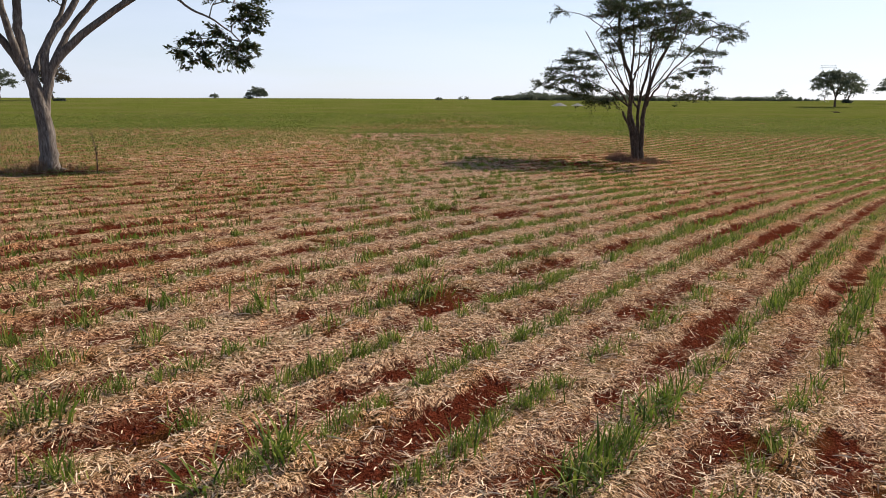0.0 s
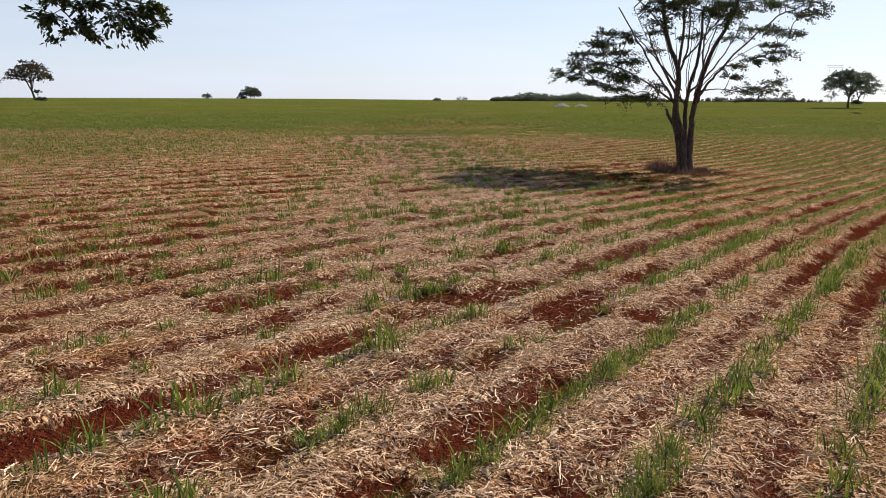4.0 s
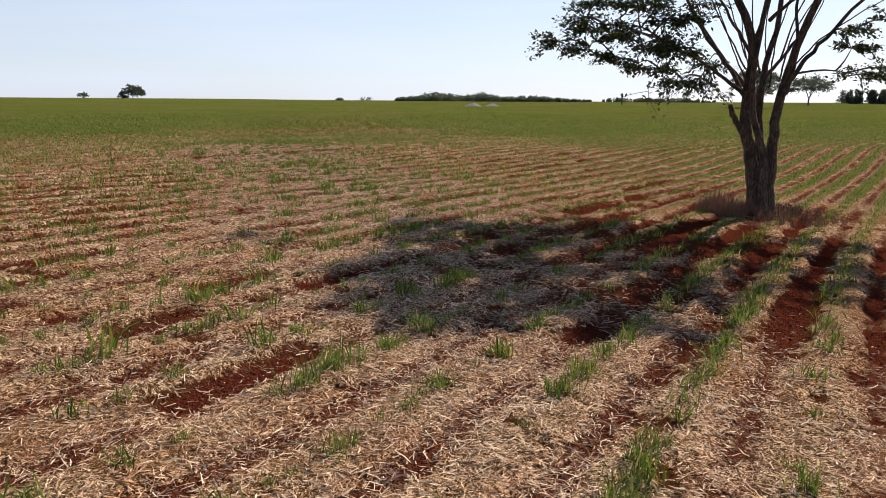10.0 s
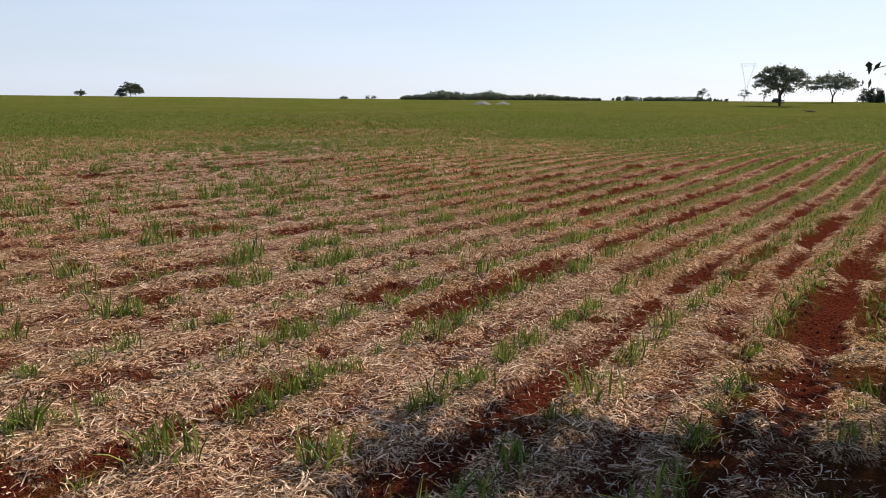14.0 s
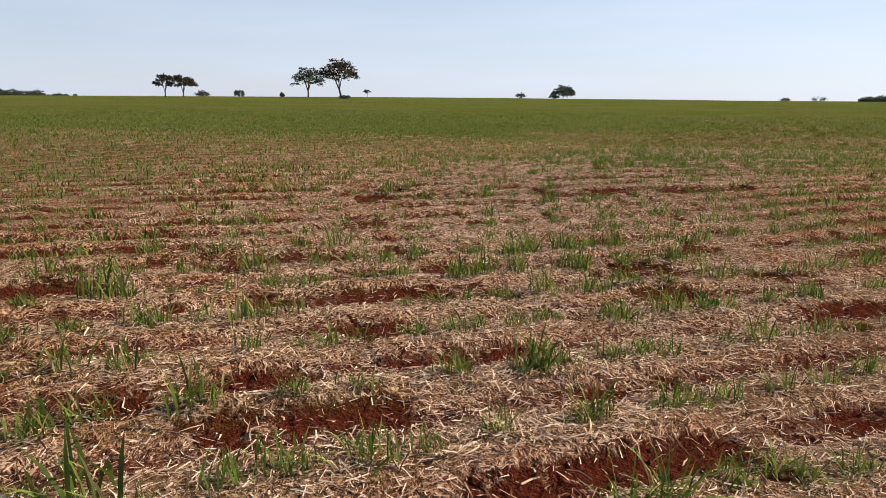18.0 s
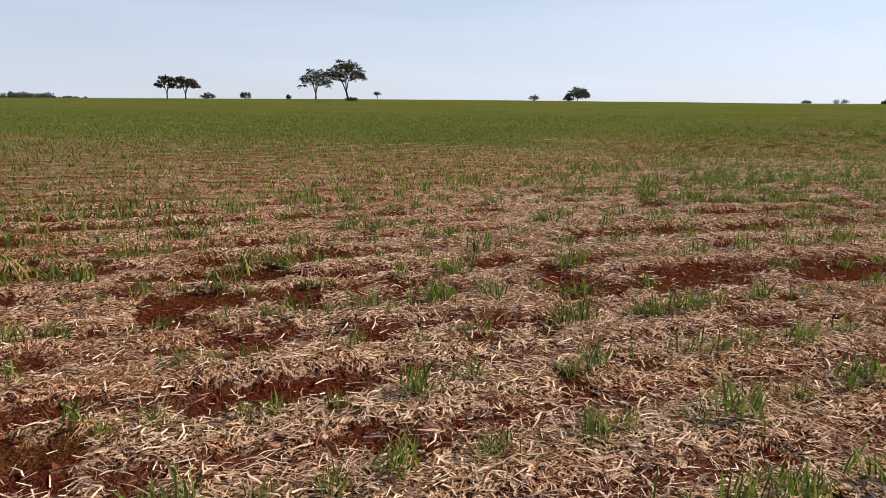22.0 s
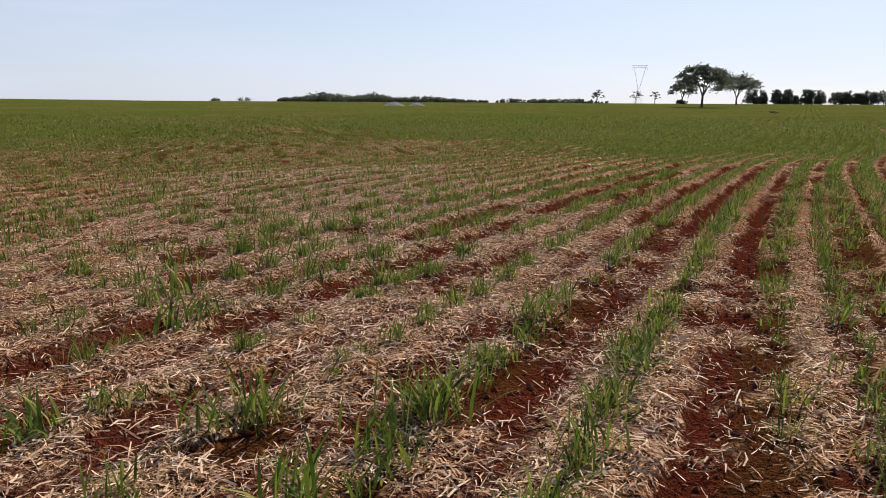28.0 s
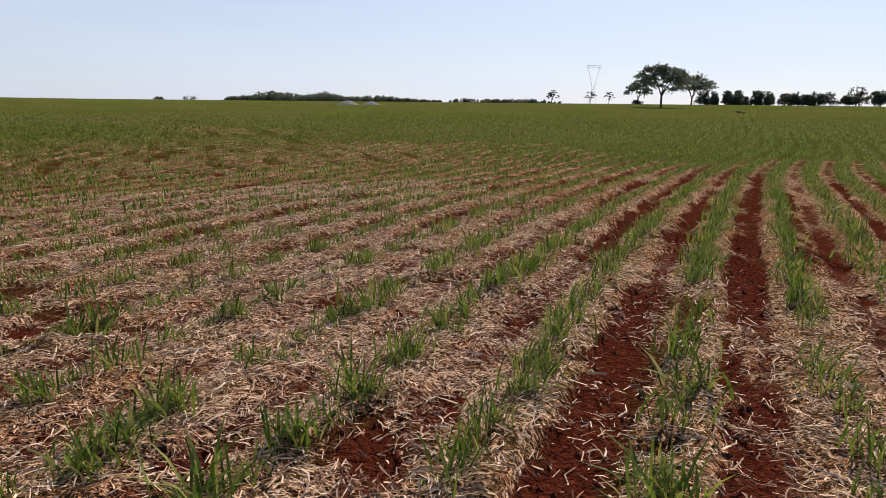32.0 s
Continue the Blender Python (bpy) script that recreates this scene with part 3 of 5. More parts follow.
def surface(x, y, b=None):
    """The ground's height with furrows, ridges and clods."""
    x, y = np.asarray(x, float), np.asarray(y, float)
    b = bareness(x, y) if b is None else b
    k = row_cell(x, y)
    f = furrow_count(x, y)
    f = np.abs(f - np.round(f))
    fine = smoothstep(150, 110, np.hypot(x, y - 58))
    z = lie(x, y)
    b = b.reshape(np.shape(z))
    # the far lip of an open furrow stands proud
    lip = bareness(x + 0.26, y - 0.24).reshape(np.shape(z)) * (1 - b)
    hump = 0.5 + value_noise(x / 2.2, y / 2.2, 36, 2)
    rel = 0.022 * hump * np.cos(2 * math.pi * (k - 0.1)) - 0.085 * b + 0.085 * lip - 0.015 * smoothstep(0.25, 0.0, f)
    rel = rel + 0.085 * (value_noise(x / 0.5, y / 0.5, 31, 3) - 0.5) + 0.05 * (value_noise(x / 2.6, y / 2.6, 35, 2) - 0.5)
    for tx, ty in (TREE_PALE, TREE_DARK):
        rel = rel + 0.06 * smoothstep(4.0, 0.8, np.hypot(x - tx, y - ty))
    return z + rel * fine


def spaced(lo, hi, step, growth, reach):
    """Even steps between lo and hi, and steps that grow outside, out to reach."""
    mid = np.arange(lo, hi + step * 0.5, step)
    out, s = [0.0], step
    while out[-1] < reach:
        s *= growth
        out.append(out[-1] + s)
    out = np.array(out[1:])
    return np.concatenate([lo - out[::-1], mid, hi + out])


gx = spaced(-13.0, 17.0, 0.14, 1.12, 3200)
gy = spaced(3.0, 120.0, 0.14, 1.12, 3200)
GX, GY = np.meshgrid(gx, gy)
GB = bareness(GX, GY)
GZ = surface(GX, GY, GB)
index = np.arange(GX.size).reshape(GX.shape)
quads = np.stack([index[:-1, :-1], index[:-1, 1:], index[1:, 1:], index[1:, :-1]], -1).reshape(-1, 4)
reach_r = np.hypot(GX, GY - 58)
crop = (0.17 + 0.62 * smoothstep(6, 26, aside(GX, GY)) + 0.35 * smoothstep(96, 150, GY) + 0.60 * smoothstep(55, 120, reach_r)) * (0.55 + 0.45 * np.maximum(smoothstep(0.05, 0.5, thickness(GX, GY)), smoothstep(90, 170, reach_r)))
ground = new("ground", mesh_of("ground", np.stack([GX, GY, GZ], -1).reshape(-1, 3), quads, M_FIELD,
                               {"cell": row_cell(GX, GY), "furrow": furrow_count(GX, GY), "bare": GB, "crop": crop}))
tagged(ground, "red soil field under pale cane straw, with bare furrows between green rows", "field", kind="structure")


def read_off(values, x, y):
    """The value at a place of something laid out over the ground's grid."""
    i, j = np.clip(np.searchsorted(gx, x) - 1, 0, len(gx) - 2), np.clip(np.searchsorted(gy, y) - 1, 0, len(gy) - 2)
    u, v = (x - gx[i]) / (gx[i + 1] - gx[i]), (y - gy[j]) / (gy[j + 1] - gy[j])
    return (values[j, i] * (1 - u) + values[j, i + 1] * u) * (1 - v) + (values[j + 1, i] * (1 - u) + values[j + 1, i + 1] * u) * v


# ---- trees ----
def frame_of(d):
    d = d / (np.linalg.norm(d) + 1e-9)
    a = np.cross(d, (0.0, 0.0, 1.0))
    if np.linalg.norm(a) < 1e-3:
        a = np.array((1.0, 0.0, 0.0))
    a = a / np.linalg.norm(a)
    return a, np.cross(d, a)


def bowed(points, n):
    """A smooth line of n points through the given ones (Catmull-Rom)."""
    p = np.asarray(points, float)
    p = np.vstack([2 * p[0] - p[1], p, 2 * p[-1] - p[-2]])
    out = []
    for s in np.linspace(0, len(p) - 3 - 1e-6, n):
        i, t = int(s), s - int(s)
        a, b, c, d = p[i:i + 4]
        out.append(0.5 * (2 * b + (c - a) * t + (2 * a - 5 * b + 4 * c - d) * t * t + (3 * b - a - 3 * c + d) * t**3))
    return np.array(out)


class Tubes:
    """Gathers tapered round branches into one mesh."""

    def __init__(self):
        self.v, self.f, self.n = [], [], 0

    def add(self, line, r0, r1, sides=6, power=1.0, knots=0.0, rng=None, flare=0.0):
        line = np.asarray(line, float)
        m = len(line)
        ahead = np.gradient(line, axis=0)
        ang = np.arange(sides) * 2 * math.pi / sides
        a = frame_of(ahead[0])[0]
        for i in range(m):
            d = ahead[i] / (np.linalg.norm(ahead[i]) + 1e-9)
            a = a - d * (a @ d)
            a = a / (np.linalg.norm(a) + 1e-9)
            b = np.cross(d, a)
            r = r0 + (r1 - r0) * (i / (m - 1)) ** power
            r = r * (1 + flare * math.exp(-max(0.0, line[i][2]) / 0.4))
            rr = r * (1 + (knots * (rng.random(sides) - 0.5) if rng is not None else 0))
            self.v.append(line[i] + (np.cos(ang) * rr)[:, None] * a + (np.sin(ang) * rr)[:, None] * b)
        idx = self.n + np.arange(m * sides).reshape(m, sides)
        nxt = np.roll(idx, -1, axis=1)
        self.f.append(np.stack([idx[:-1], nxt[:-1], nxt[1:], idx[1:]], -1).reshape(-1, 4))
        self.n += m * sides

    def mesh(self, name, mat):
        return mesh_of(name, np.concatenate(self.v), np.concatenate(self.f), mat)


def leaf_mesh(name, places, along_dir, rng, length, width, mat, droop=0.25):
    """Many small pointed leaves, each a folded pair of triangles."""
    n = len(places)
    d = along_dir + rng.normal(0, 0.45, (n, 3))
    d[:, 2] -= droop
    d /= np.linalg.norm(d, axis=1)[:, None]
    up = rng.normal(0, 0.55, (n, 3)) + (0, 0, 1)
    side = np.cross(d, up)
    side /= np.linalg.norm(side, axis=1)[:, None] + 1e-9
    L = (length * rng.uniform(0.6, 1.35, n))[:, None]
    W = (width * rng.uniform(0.6, 1.3, n))[:, None]
    nrm = np.cross(side, d)
    mid = places + d * L * 0.45
    verts = np.stack([places, mid + side * W * 0.5 + nrm * W * 0.15, places + d * L, mid - side * W * 0.5 + nrm * W * 0.15], 1).reshape(-1, 3)
    i = np.arange(n)[:, None] * 4
    tris = np.concatenate([i + [0, 1, 2], i + [0, 2, 3]])
    return mesh_of(name, verts, tris, mat, shade=False)


def spray(centre, out, radius, rng, twigs, per_twig, tubes, twig_r=0.02, flat=0.35):
    """Twigs that fan out from a branch's end, and the leaves' places and ways along them."""
    places, ways = [], []
    for _ in range(twigs):
        w = out * 0.5 + rng.normal(0, 1, 3) * (1, 1, flat)
        w /= np.linalg.norm(w)
        length = radius * rng.uniform(0.55, 1.15)
        bend = np.array((0, 0, -0.22 * length))
        line = np.array([centre, centre + w * length * 0.5 + bend * 0.1, centre + w * length + bend])
        if twig_r:
            tubes.add(line, twig_r, twig_r * 0.35, 3)
        for t in rng.uniform(0.25, 1.08, per_twig):
            places.append(centre + w * length * t + bend * t * t + rng.normal(0, 0.11 * radius, 3) * (1, 1, 0.6))
            ways.append(w)
    return places, ways


def tree(name, base, right, limbs, pads, bark, leaf, label, seed, twigs=8, per_twig=12, pad_r=1.1, leaf_l=0.22, leaf_w=0.11,
         trunk_limbs=1, sides=9, twig_r=0.022, flat=0.35, branch_r=0.055, roots=0.0, lean=0.0, group="", taper=0.8, thin=1.0):
    """A tree from its main limbs, given as lines across, in depth and up from its foot, and the places of its leaf pads."""
    rng = np.random.default_rng(seed)
    z = float(surface(*base)) - 0.12
    top = tagged(new(name, None), label, "tree", group)
    top.location = (*base, z)
    rx, ry = right

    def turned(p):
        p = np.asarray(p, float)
        # lean: sideways shear with height, set so the limbs fit the camera's view
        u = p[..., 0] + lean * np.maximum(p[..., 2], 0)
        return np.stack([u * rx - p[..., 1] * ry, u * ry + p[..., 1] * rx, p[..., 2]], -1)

    lines = []
    trunk = Tubes()
    for i, (pts, r0, r1) in enumerate(limbs):
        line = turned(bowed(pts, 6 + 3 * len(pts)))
        line[1:-1] += rng.normal(0, 0.05 * min(1.0, r0 * 4) if r0 < 0.2 else 0.018, (len(line) - 2, 3))
        lines.append((line, r0, r1))
        if i < trunk_limbs:
            trunk.add(line, r0, r1, sides + 5, taper, 0.05, rng, 0.22 if r0 > 0.2 else 0.0)
        else:
            t = Tubes()
            t.add(line, r0 * thin, r1 * thin, sides, taper, 0.06, rng)
            part("limb", t.mesh("limb", bark), top)
    if roots:
        for a in np.linspace(0, 2 * math.pi, 6, endpoint=False) + rng.uniform(0, 0.6, 6):
            d = np.array((math.cos(a), math.sin(a), 0))
            trunk.add(np.array([d * roots * 0.5 + (0, 0, roots * 0.55), d * roots * 1.1 + (0, 0, roots * 0.2), d * roots * 2.0 + (0, 0, -0.05)]), roots * 0.30, roots * 0.10, 7)
    part("trunk", trunk.mesh("trunk", bark), top)

    anchors = np.concatenate([l[len(l) // 3:] for l, _, _ in lines[trunk_limbs:]] or [lines[0][0][4:]])
    branches, places, ways = Tubes(), [], []
    for pad in pads:
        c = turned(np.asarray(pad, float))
        d = anchors - c
        cost = np.linalg.norm(d, axis=1) + 1.2 * np.maximum(0, d[:, 2])
        a = anchors[np.argmin(cost)]
        mid = (a + c) / 2 + np.array((0, 0, 0.12 * np.linalg.norm(c - a))) + rng.normal(0, 0.12, 3)
        line = bowed([a, mid, c], 7)
        span = np.linalg.norm(c - a)
        r = branch_r * (0.6 + 0.12 * span)
        branches.add(line, r, r * 0.35, 5)
        anchors = np.vstack([anchors, line[2:6]])
        out = c - a
        out = out / (np.linalg.norm(out) + 1e-6)
        k = rng.uniform(0.7, 1.25)
        p, w = spray(c, out, pad_r * k, rng, twigs, per_twig, branches, twig_r, flat)
        places += p
        ways += w
    tagged(part("branchwork", branches.mesh("branchwork", bark), top), kind="stuff")
    if places:
        part("crown", leaf_mesh("crown", np.array(places), np.array(ways), rng, leaf_l, leaf_w, leaf), top)
    return top


def dome(seed, n, radius, low, high, hollow=0.35, flat_top=0.12, shift=(0, 0)):
    """Places of leaf pads over an umbrella crown."""
    rng = np.random.default_rng(seed)
    out = []
    while len(out) < n:
        x, y = rng.uniform(-1, 1, 2)
        rho = math.hypot(x, y)
        if rho > 1:
            continue
        top = high - (high - low) * (flat_top * rho + (0.75 - flat_top) * rho**3)
        z = low + (top - low) * rng.random() ** 0.45
        if (z - low) / (high - low) < hollow and rho < 0.45:
            continue
        out.append((x * radius + shift[0], y * radius + shift[1], z))
    return out


rng = np.random.default_rng(5)
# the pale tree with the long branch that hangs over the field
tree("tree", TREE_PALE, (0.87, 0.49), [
    ([(0, 0, -0.1), (-0.10, 0, 1.2), (-0.32, 0, 2.7), (-0.66, 0, 4.0), (-1.0, 0, 5.1)], 0.50, 0.30),
    ([(-1.1, 0, 5.0), (-2.0, 0.2, 6.4), (-3.1, 0.3, 7.9), (-4.6, 0.6, 10.2)], 0.25, 0.12),
    ([(-1.15, 0, 5.1), (-1.5, 0.1, 7.0), (-1.65, 0.2, 8.6), (-1.75, 0.2, 10.6), (-1.4, 0.3, 13.0)], 0.29, 0.12),
    ([(-1.2, 0, 5.2), (-2.1, -0.4, 7.6), (-2.6, -0.8, 10.5), (-2.4, -1.0, 13.0)], 0.22, 0.09),
    ([(-0.30, 0.1, 2.8), (-0.22, 0.1, 4.1), (0.25, 0, 5.9), (2.2, -0.2, 7.9), (4.6, -0.4, 9.8), (6.6, -0.4, 11.4)], 0.30, 0.13),
    ([(-0.2, 0.1, 4.6), (-0.3, 0.3, 6.5), (0.9, 0.6, 8.6), (1.6, 0.8, 10.6), (1.9, 1.0, 13.0)], 0.26, 0.10),
    ([(-0.1, 0, 5.2), (0.7, 0.5, 7.2), (1.8, 0.9, 8.9), (3.4, 1.2, 10.8), (4.4, 1.6, 12.6)], 0.20, 0.09),
    ([(-0.9, 0, 4.4), (-0.5, 0.8, 6.2), (0.4, 1.6, 8.4), (1.0, 2.0, 11.2)], 0.20, 0.08),
    ([(3.3, -0.3, 8.9), (4.1, -0.4, 9.4), (5.3, -0.5, 9.55), (6.7, -0.5, 8.8), (8.2, -0.6, 8.1), (9.6, -0.6, 7.1)], 0.12, 0.035),
], [(u - 0.7, w, z - 0.1) for u, w, z in (
    (6.4, -0.5, 10.7), (7.2, -0.2, 10.2), (8.2, -0.8, 10.4), (9.0, -0.3, 9.6), (9.9, -0.9, 9.2), (10.6, -0.4, 8.4), (10.7, -0.9, 8.7),
    (7.7, -0.7, 7.2), (7.3, -0.3, 6.6), (8.1, -0.3, 6.2), (9.6, -0.5, 6.7), (10.2, -0.6, 6.3), (10.7, -0.8, 6.9), (9.2, -0.3, 7.8), (10.9, -0.3, 7.8),
    (9.2, -1.2, 10.9), (10.4, 0.2, 10.2), (6.0, 0.5, 11.3), (11.0, -0.6, 9.4), (8.5, 0.3, 7.0), (10.3, 0.1, 6.9))] + [
    (-0.6, 1.2, 9.3), (-0.2, 1.5, 10.2), (-1.3, 1.6, 10.0), (-3.4, -0.6, 9.6), (-1.0, 0.6, 11.0), (0.4, 1.0, 11.2)]
    + [(x - 0.5, y, z) for x, y, z in dome(3, 80, 7.0, 10.5, 15.5, 0.2)],
    M_BARK_PALE, M_LEAF, "tall pale grey-barked tree with a long drooping leafy branch", 3, twigs=11, per_twig=30, pad_r=0.95,
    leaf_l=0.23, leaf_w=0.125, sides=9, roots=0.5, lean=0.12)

# the dark tree with several stems and flat pads of leaves, whose shade lies over the rows
pads = [(-6.4, 0.5, 7.6), (-5.8, -1.0, 7.9), (-5.4, 1.2, 7.4), (-4.6, 0.0, 6.9), (-3.8, -1.2, 6.6), (-3.2, 1.0, 6.5), (-3.6, 0.4, 7.4), (-2.8, -0.6, 7.3),
        (-2.2, 0.8, 8.3), (-3.4, 1.2, 8.8), (-4.2, -0.8, 7.8), (-2.6, -1.2, 9.0), (-1.6, 0.4, 9.5), (-5.2, -0.4, 8.4), (-5.0, 2.0, 8.6), (-4.6, -2.0, 8.4),
        (-4.2, 2.4, 8.0), (-4.6, 0.2, 9.2), (3.4, 0.6, 7.2), (4.3, -0.4, 7.4), (5.2, 0.4, 7.6), (5.8, -0.6, 7.9), (5.4, 0.8, 8.4), (6.6, 0.6, 9.0), (7.2, 0.2, 10.0),
        (7.9, 0.4, 10.9), (6.8, -1.0, 11.0), (7.4, 1.4, 10.4), (-6.2, 0.4, 13.0),
        (-2.2, -0.5, 5.4), (-3.0, 0.3, 5.2), (-3.8, -0.4, 5.6), (-4.6, 0.4, 5.8), (-5.4, -0.2, 6.1), (-6.4, 0.2, 6.4), (-7.4, 0.0, 6.7), (-1.9, 0.8, 6.0), (-4.2, 0.9, 6.4), (-3.0, -1.0, 6.2),
        (-5.2, 1.2, 6.9), (-6.0, -0.9, 7.0), (3.4, 0.3, 5.5), (4.2, -0.2, 5.7), (5.0, 0.4, 5.6), (5.7, 0.0, 6.1), (3.0, -0.6, 6.4)]
# the low layers hang out towards the open field
pads = [(u, w - 2.5 if u < -2.5 and z < 9.8 else w, z) for u, w, z in pads]
r2 = np.random.default_rng(8)
while len(pads) < 124:
    a, rho = r2.uniform(0, 2 * math.pi), 5.2 * math.sqrt(r2.random())
    zt = 15.2 - 0.12 * rho * rho
    z = zt - (zt - (9.0 if rho > 3.4 else 9.6)) * r2.random() ** 1.2
    # the crown is thin on one side
    if 0.348 * rho * math.sin(a) - 0.935 * (rho * math.cos(a) + 1.2) > 1.6:
        continue
    if 10.0 < z < 10.9 and r2.random() < 0.7:
        continue
    pads.append((rho * math.cos(a) + 1.2, rho * math.sin(a), z))
thin_stems = []
for k in range(10):
    a, e = 2 * math.pi * k / 10 + r2.uniform(-0.2, 0.2), r2.uniform(2.4, 4.4)
    z0 = r2.uniform(4.2, 6.4)
    b = 0.5 + 0.12 * (z0 - 4)
    ca, sa = math.cos(a), math.sin(a)
    thin_stems.append(([(b * ca + 0.1, b * sa * 0.6, z0), (0.45 * e * ca, 0.4 * e * sa, z0 + 1.7), (0.75 * e * ca + 0.2, 0.7 * e * sa, z0 + 3.4), (e * ca + 0.3, e * sa, z0 + 5.2)], r2.uniform(0.040, 0.060), 0.02))
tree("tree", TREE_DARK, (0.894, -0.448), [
    ([(-0.22, 0, -0.1), (-0.26, 0, 1.2), (-0.40, 0, 2.6), (-0.56, 0, 3.6), (-0.45, 0, 5.0), (-0.27, 0.1, 6.8), (-0.9, 0.1, 8.8), (-1.2, 0.2, 11.5), (-0.8, 0.3, 13.5)], 0.36, 0.10),
    ([(0.26, 0.1, -0.1), (0.28, 0.1, 1.2), (0.42, 0.1, 2.6), (0.63, 0.1, 4.3), (1.2, 0, 6.3), (2.0, -0.2, 8.3), (3.2, -0.4, 10.2), (4.0, -0.6, 12.5)], 0.33, 0.08),
    ([(0.05, 0.42, -0.1), (0.05, 0.42, 1.4), (0.0, 0.55, 3.0), (0.15, 0.9, 5.2), (0.9, 1.6, 8.2), (1.2, 2.2, 11.2)], 0.28, 0.07),
    ([(0.0, -0.30, -0.1), (0.02, -0.34, 1.2), (0.05, -0.4, 2.4), (-0.35, -0.5, 4.2), (-0.2, -0.9, 6.4), (0.3, -1.6, 9.2), (0.5, -2.0, 11.8)], 0.25, 0.06),
    ([(-0.62, -0.05, 3.2), (-0.95, -0.1, 3.8), (-1.1, -0.12, 4.35)], 0.20, 0.13),
    ([(-0.5, 0, 4.6), (-1.1, 0.1, 5.7), (-1.9, 0.2, 6.9), (-2.9, 0.3, 8.8), (-4.2, 0.4, 11.2)], 0.16, 0.06),
    ([(-0.55, -0.1, 4.8), (-1.5, -0.3, 5.5), (-2.6, -0.4, 6.3), (-4.4, -0.3, 7.2), (-6.2, 0.0, 7.6)], 0.13, 0.04),
    ([(0.75, 0.1, 4.7), (1.4, 0.2, 5.8), (2.4, 0.3, 6.9), (3.8, 0.4, 8.5), (5.6, 0.5, 10.0), (7.4, 0.6, 10.9)], 0.17, 0.05),
    ([(0.6, 0, 4.1), (1.0, -0.4, 5.4), (1.5, -0.9, 7.4), (2.4, -1.6, 9.6)], 0.14, 0.05),
    ([(1.0, 0, 5.6), (2.0, 0.2, 6.7), (3.4, 0.1, 7.7), (4.8, 0.1, 8.5)], 0.055, 0.025),
    ([(-0.3, 0.1, 6.6), (0.3, 0.2, 8.2), (0.5, 0.3, 10.4), (0.4, 0.4, 12.4)], 0.12, 0.05),
    ([(1.3, 0, 6.6), (1.35, 0.3, 8.6), (1.9, 0.5, 11.0), (1.7, 0.6, 13.0)], 0.11, 0.04),
    ([(-1.0, 0.1, 9.4), (-2.6, 0.2, 11.4), (-4.4, 0.3, 12.6), (-6.2, 0.4, 13.0)], 0.10, 0.03),
    ([(0.1, 0.7, 4.4), (-1.2, 2.0, 6.2), (-2.4, 3.4, 8.4), (-3.2, 4.6, 10.4)], 0.14, 0.05),
    ([(0.2, 1.0, 5.4), (1.6, 2.6, 7.0), (3.0, 4.2, 9.2)], 0.13, 0.05),
    ([(-0.2, -0.8, 5.8), (-1.2, -2.4, 7.4), (-2.2, -4.4, 9.0)], 0.12, 0.04),
    ([(0.2, -1.2, 7.4), (1.6, -3.0, 8.6), (2.8, -5.0, 9.6)], 0.11, 0.04),
] + thin_stems, pads, M_BARK, M_LEAF, "many-stemmed dark tree with flat leaf layers and a broken stub", 9, twigs=12, per_twig=32, pad_r=1.05,
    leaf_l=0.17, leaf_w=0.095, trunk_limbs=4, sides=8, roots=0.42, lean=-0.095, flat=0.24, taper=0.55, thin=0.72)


def hanging_twig(x, y, z, seed):
    """A loose twig end with a few leaves, caught on a thin hanging shoot."""
    r = np.random.default_rng(seed)
    top = tagged(new("hanging_twig", None), "thin leafy shoot that hangs from the dark tree", "twig")
    top.location = (x, y, z)
    t = Tubes()
    t.add(bowed([(0.6, -0.3, 2.6), (0.5, -0.2, 1.4), (0.1, 0, 0.4), (0.5, -0.25, -0.6)], 9), 0.02, 0.008, 4)
    t.add(bowed([(0.1, 0, 0.4), (-0.4, 0.2, 0.3), (-0.9, 0.4, 0.15)], 5), 0.012, 0.006, 4)
    part("shoot", t.mesh("shoot", M_BARK), top)
    p = [c + r.normal(0, 0.13, 3) for c in np.repeat([(0.15, 0, 0.35), (-0.75, 0.35, 0.2), (0.3, -0.15, -0.2), (0.52, -0.25, -0.6), (0.05, 0, 0.15)], 7, axis=0)]
    part("leaves", leaf_mesh("leaves", np.array(p), np.full((len(p), 3), 0.0), r, 0.19, 0.10, M_LEAF), top)


hanging_twig(12.6, 63.0, 2.9, 4)


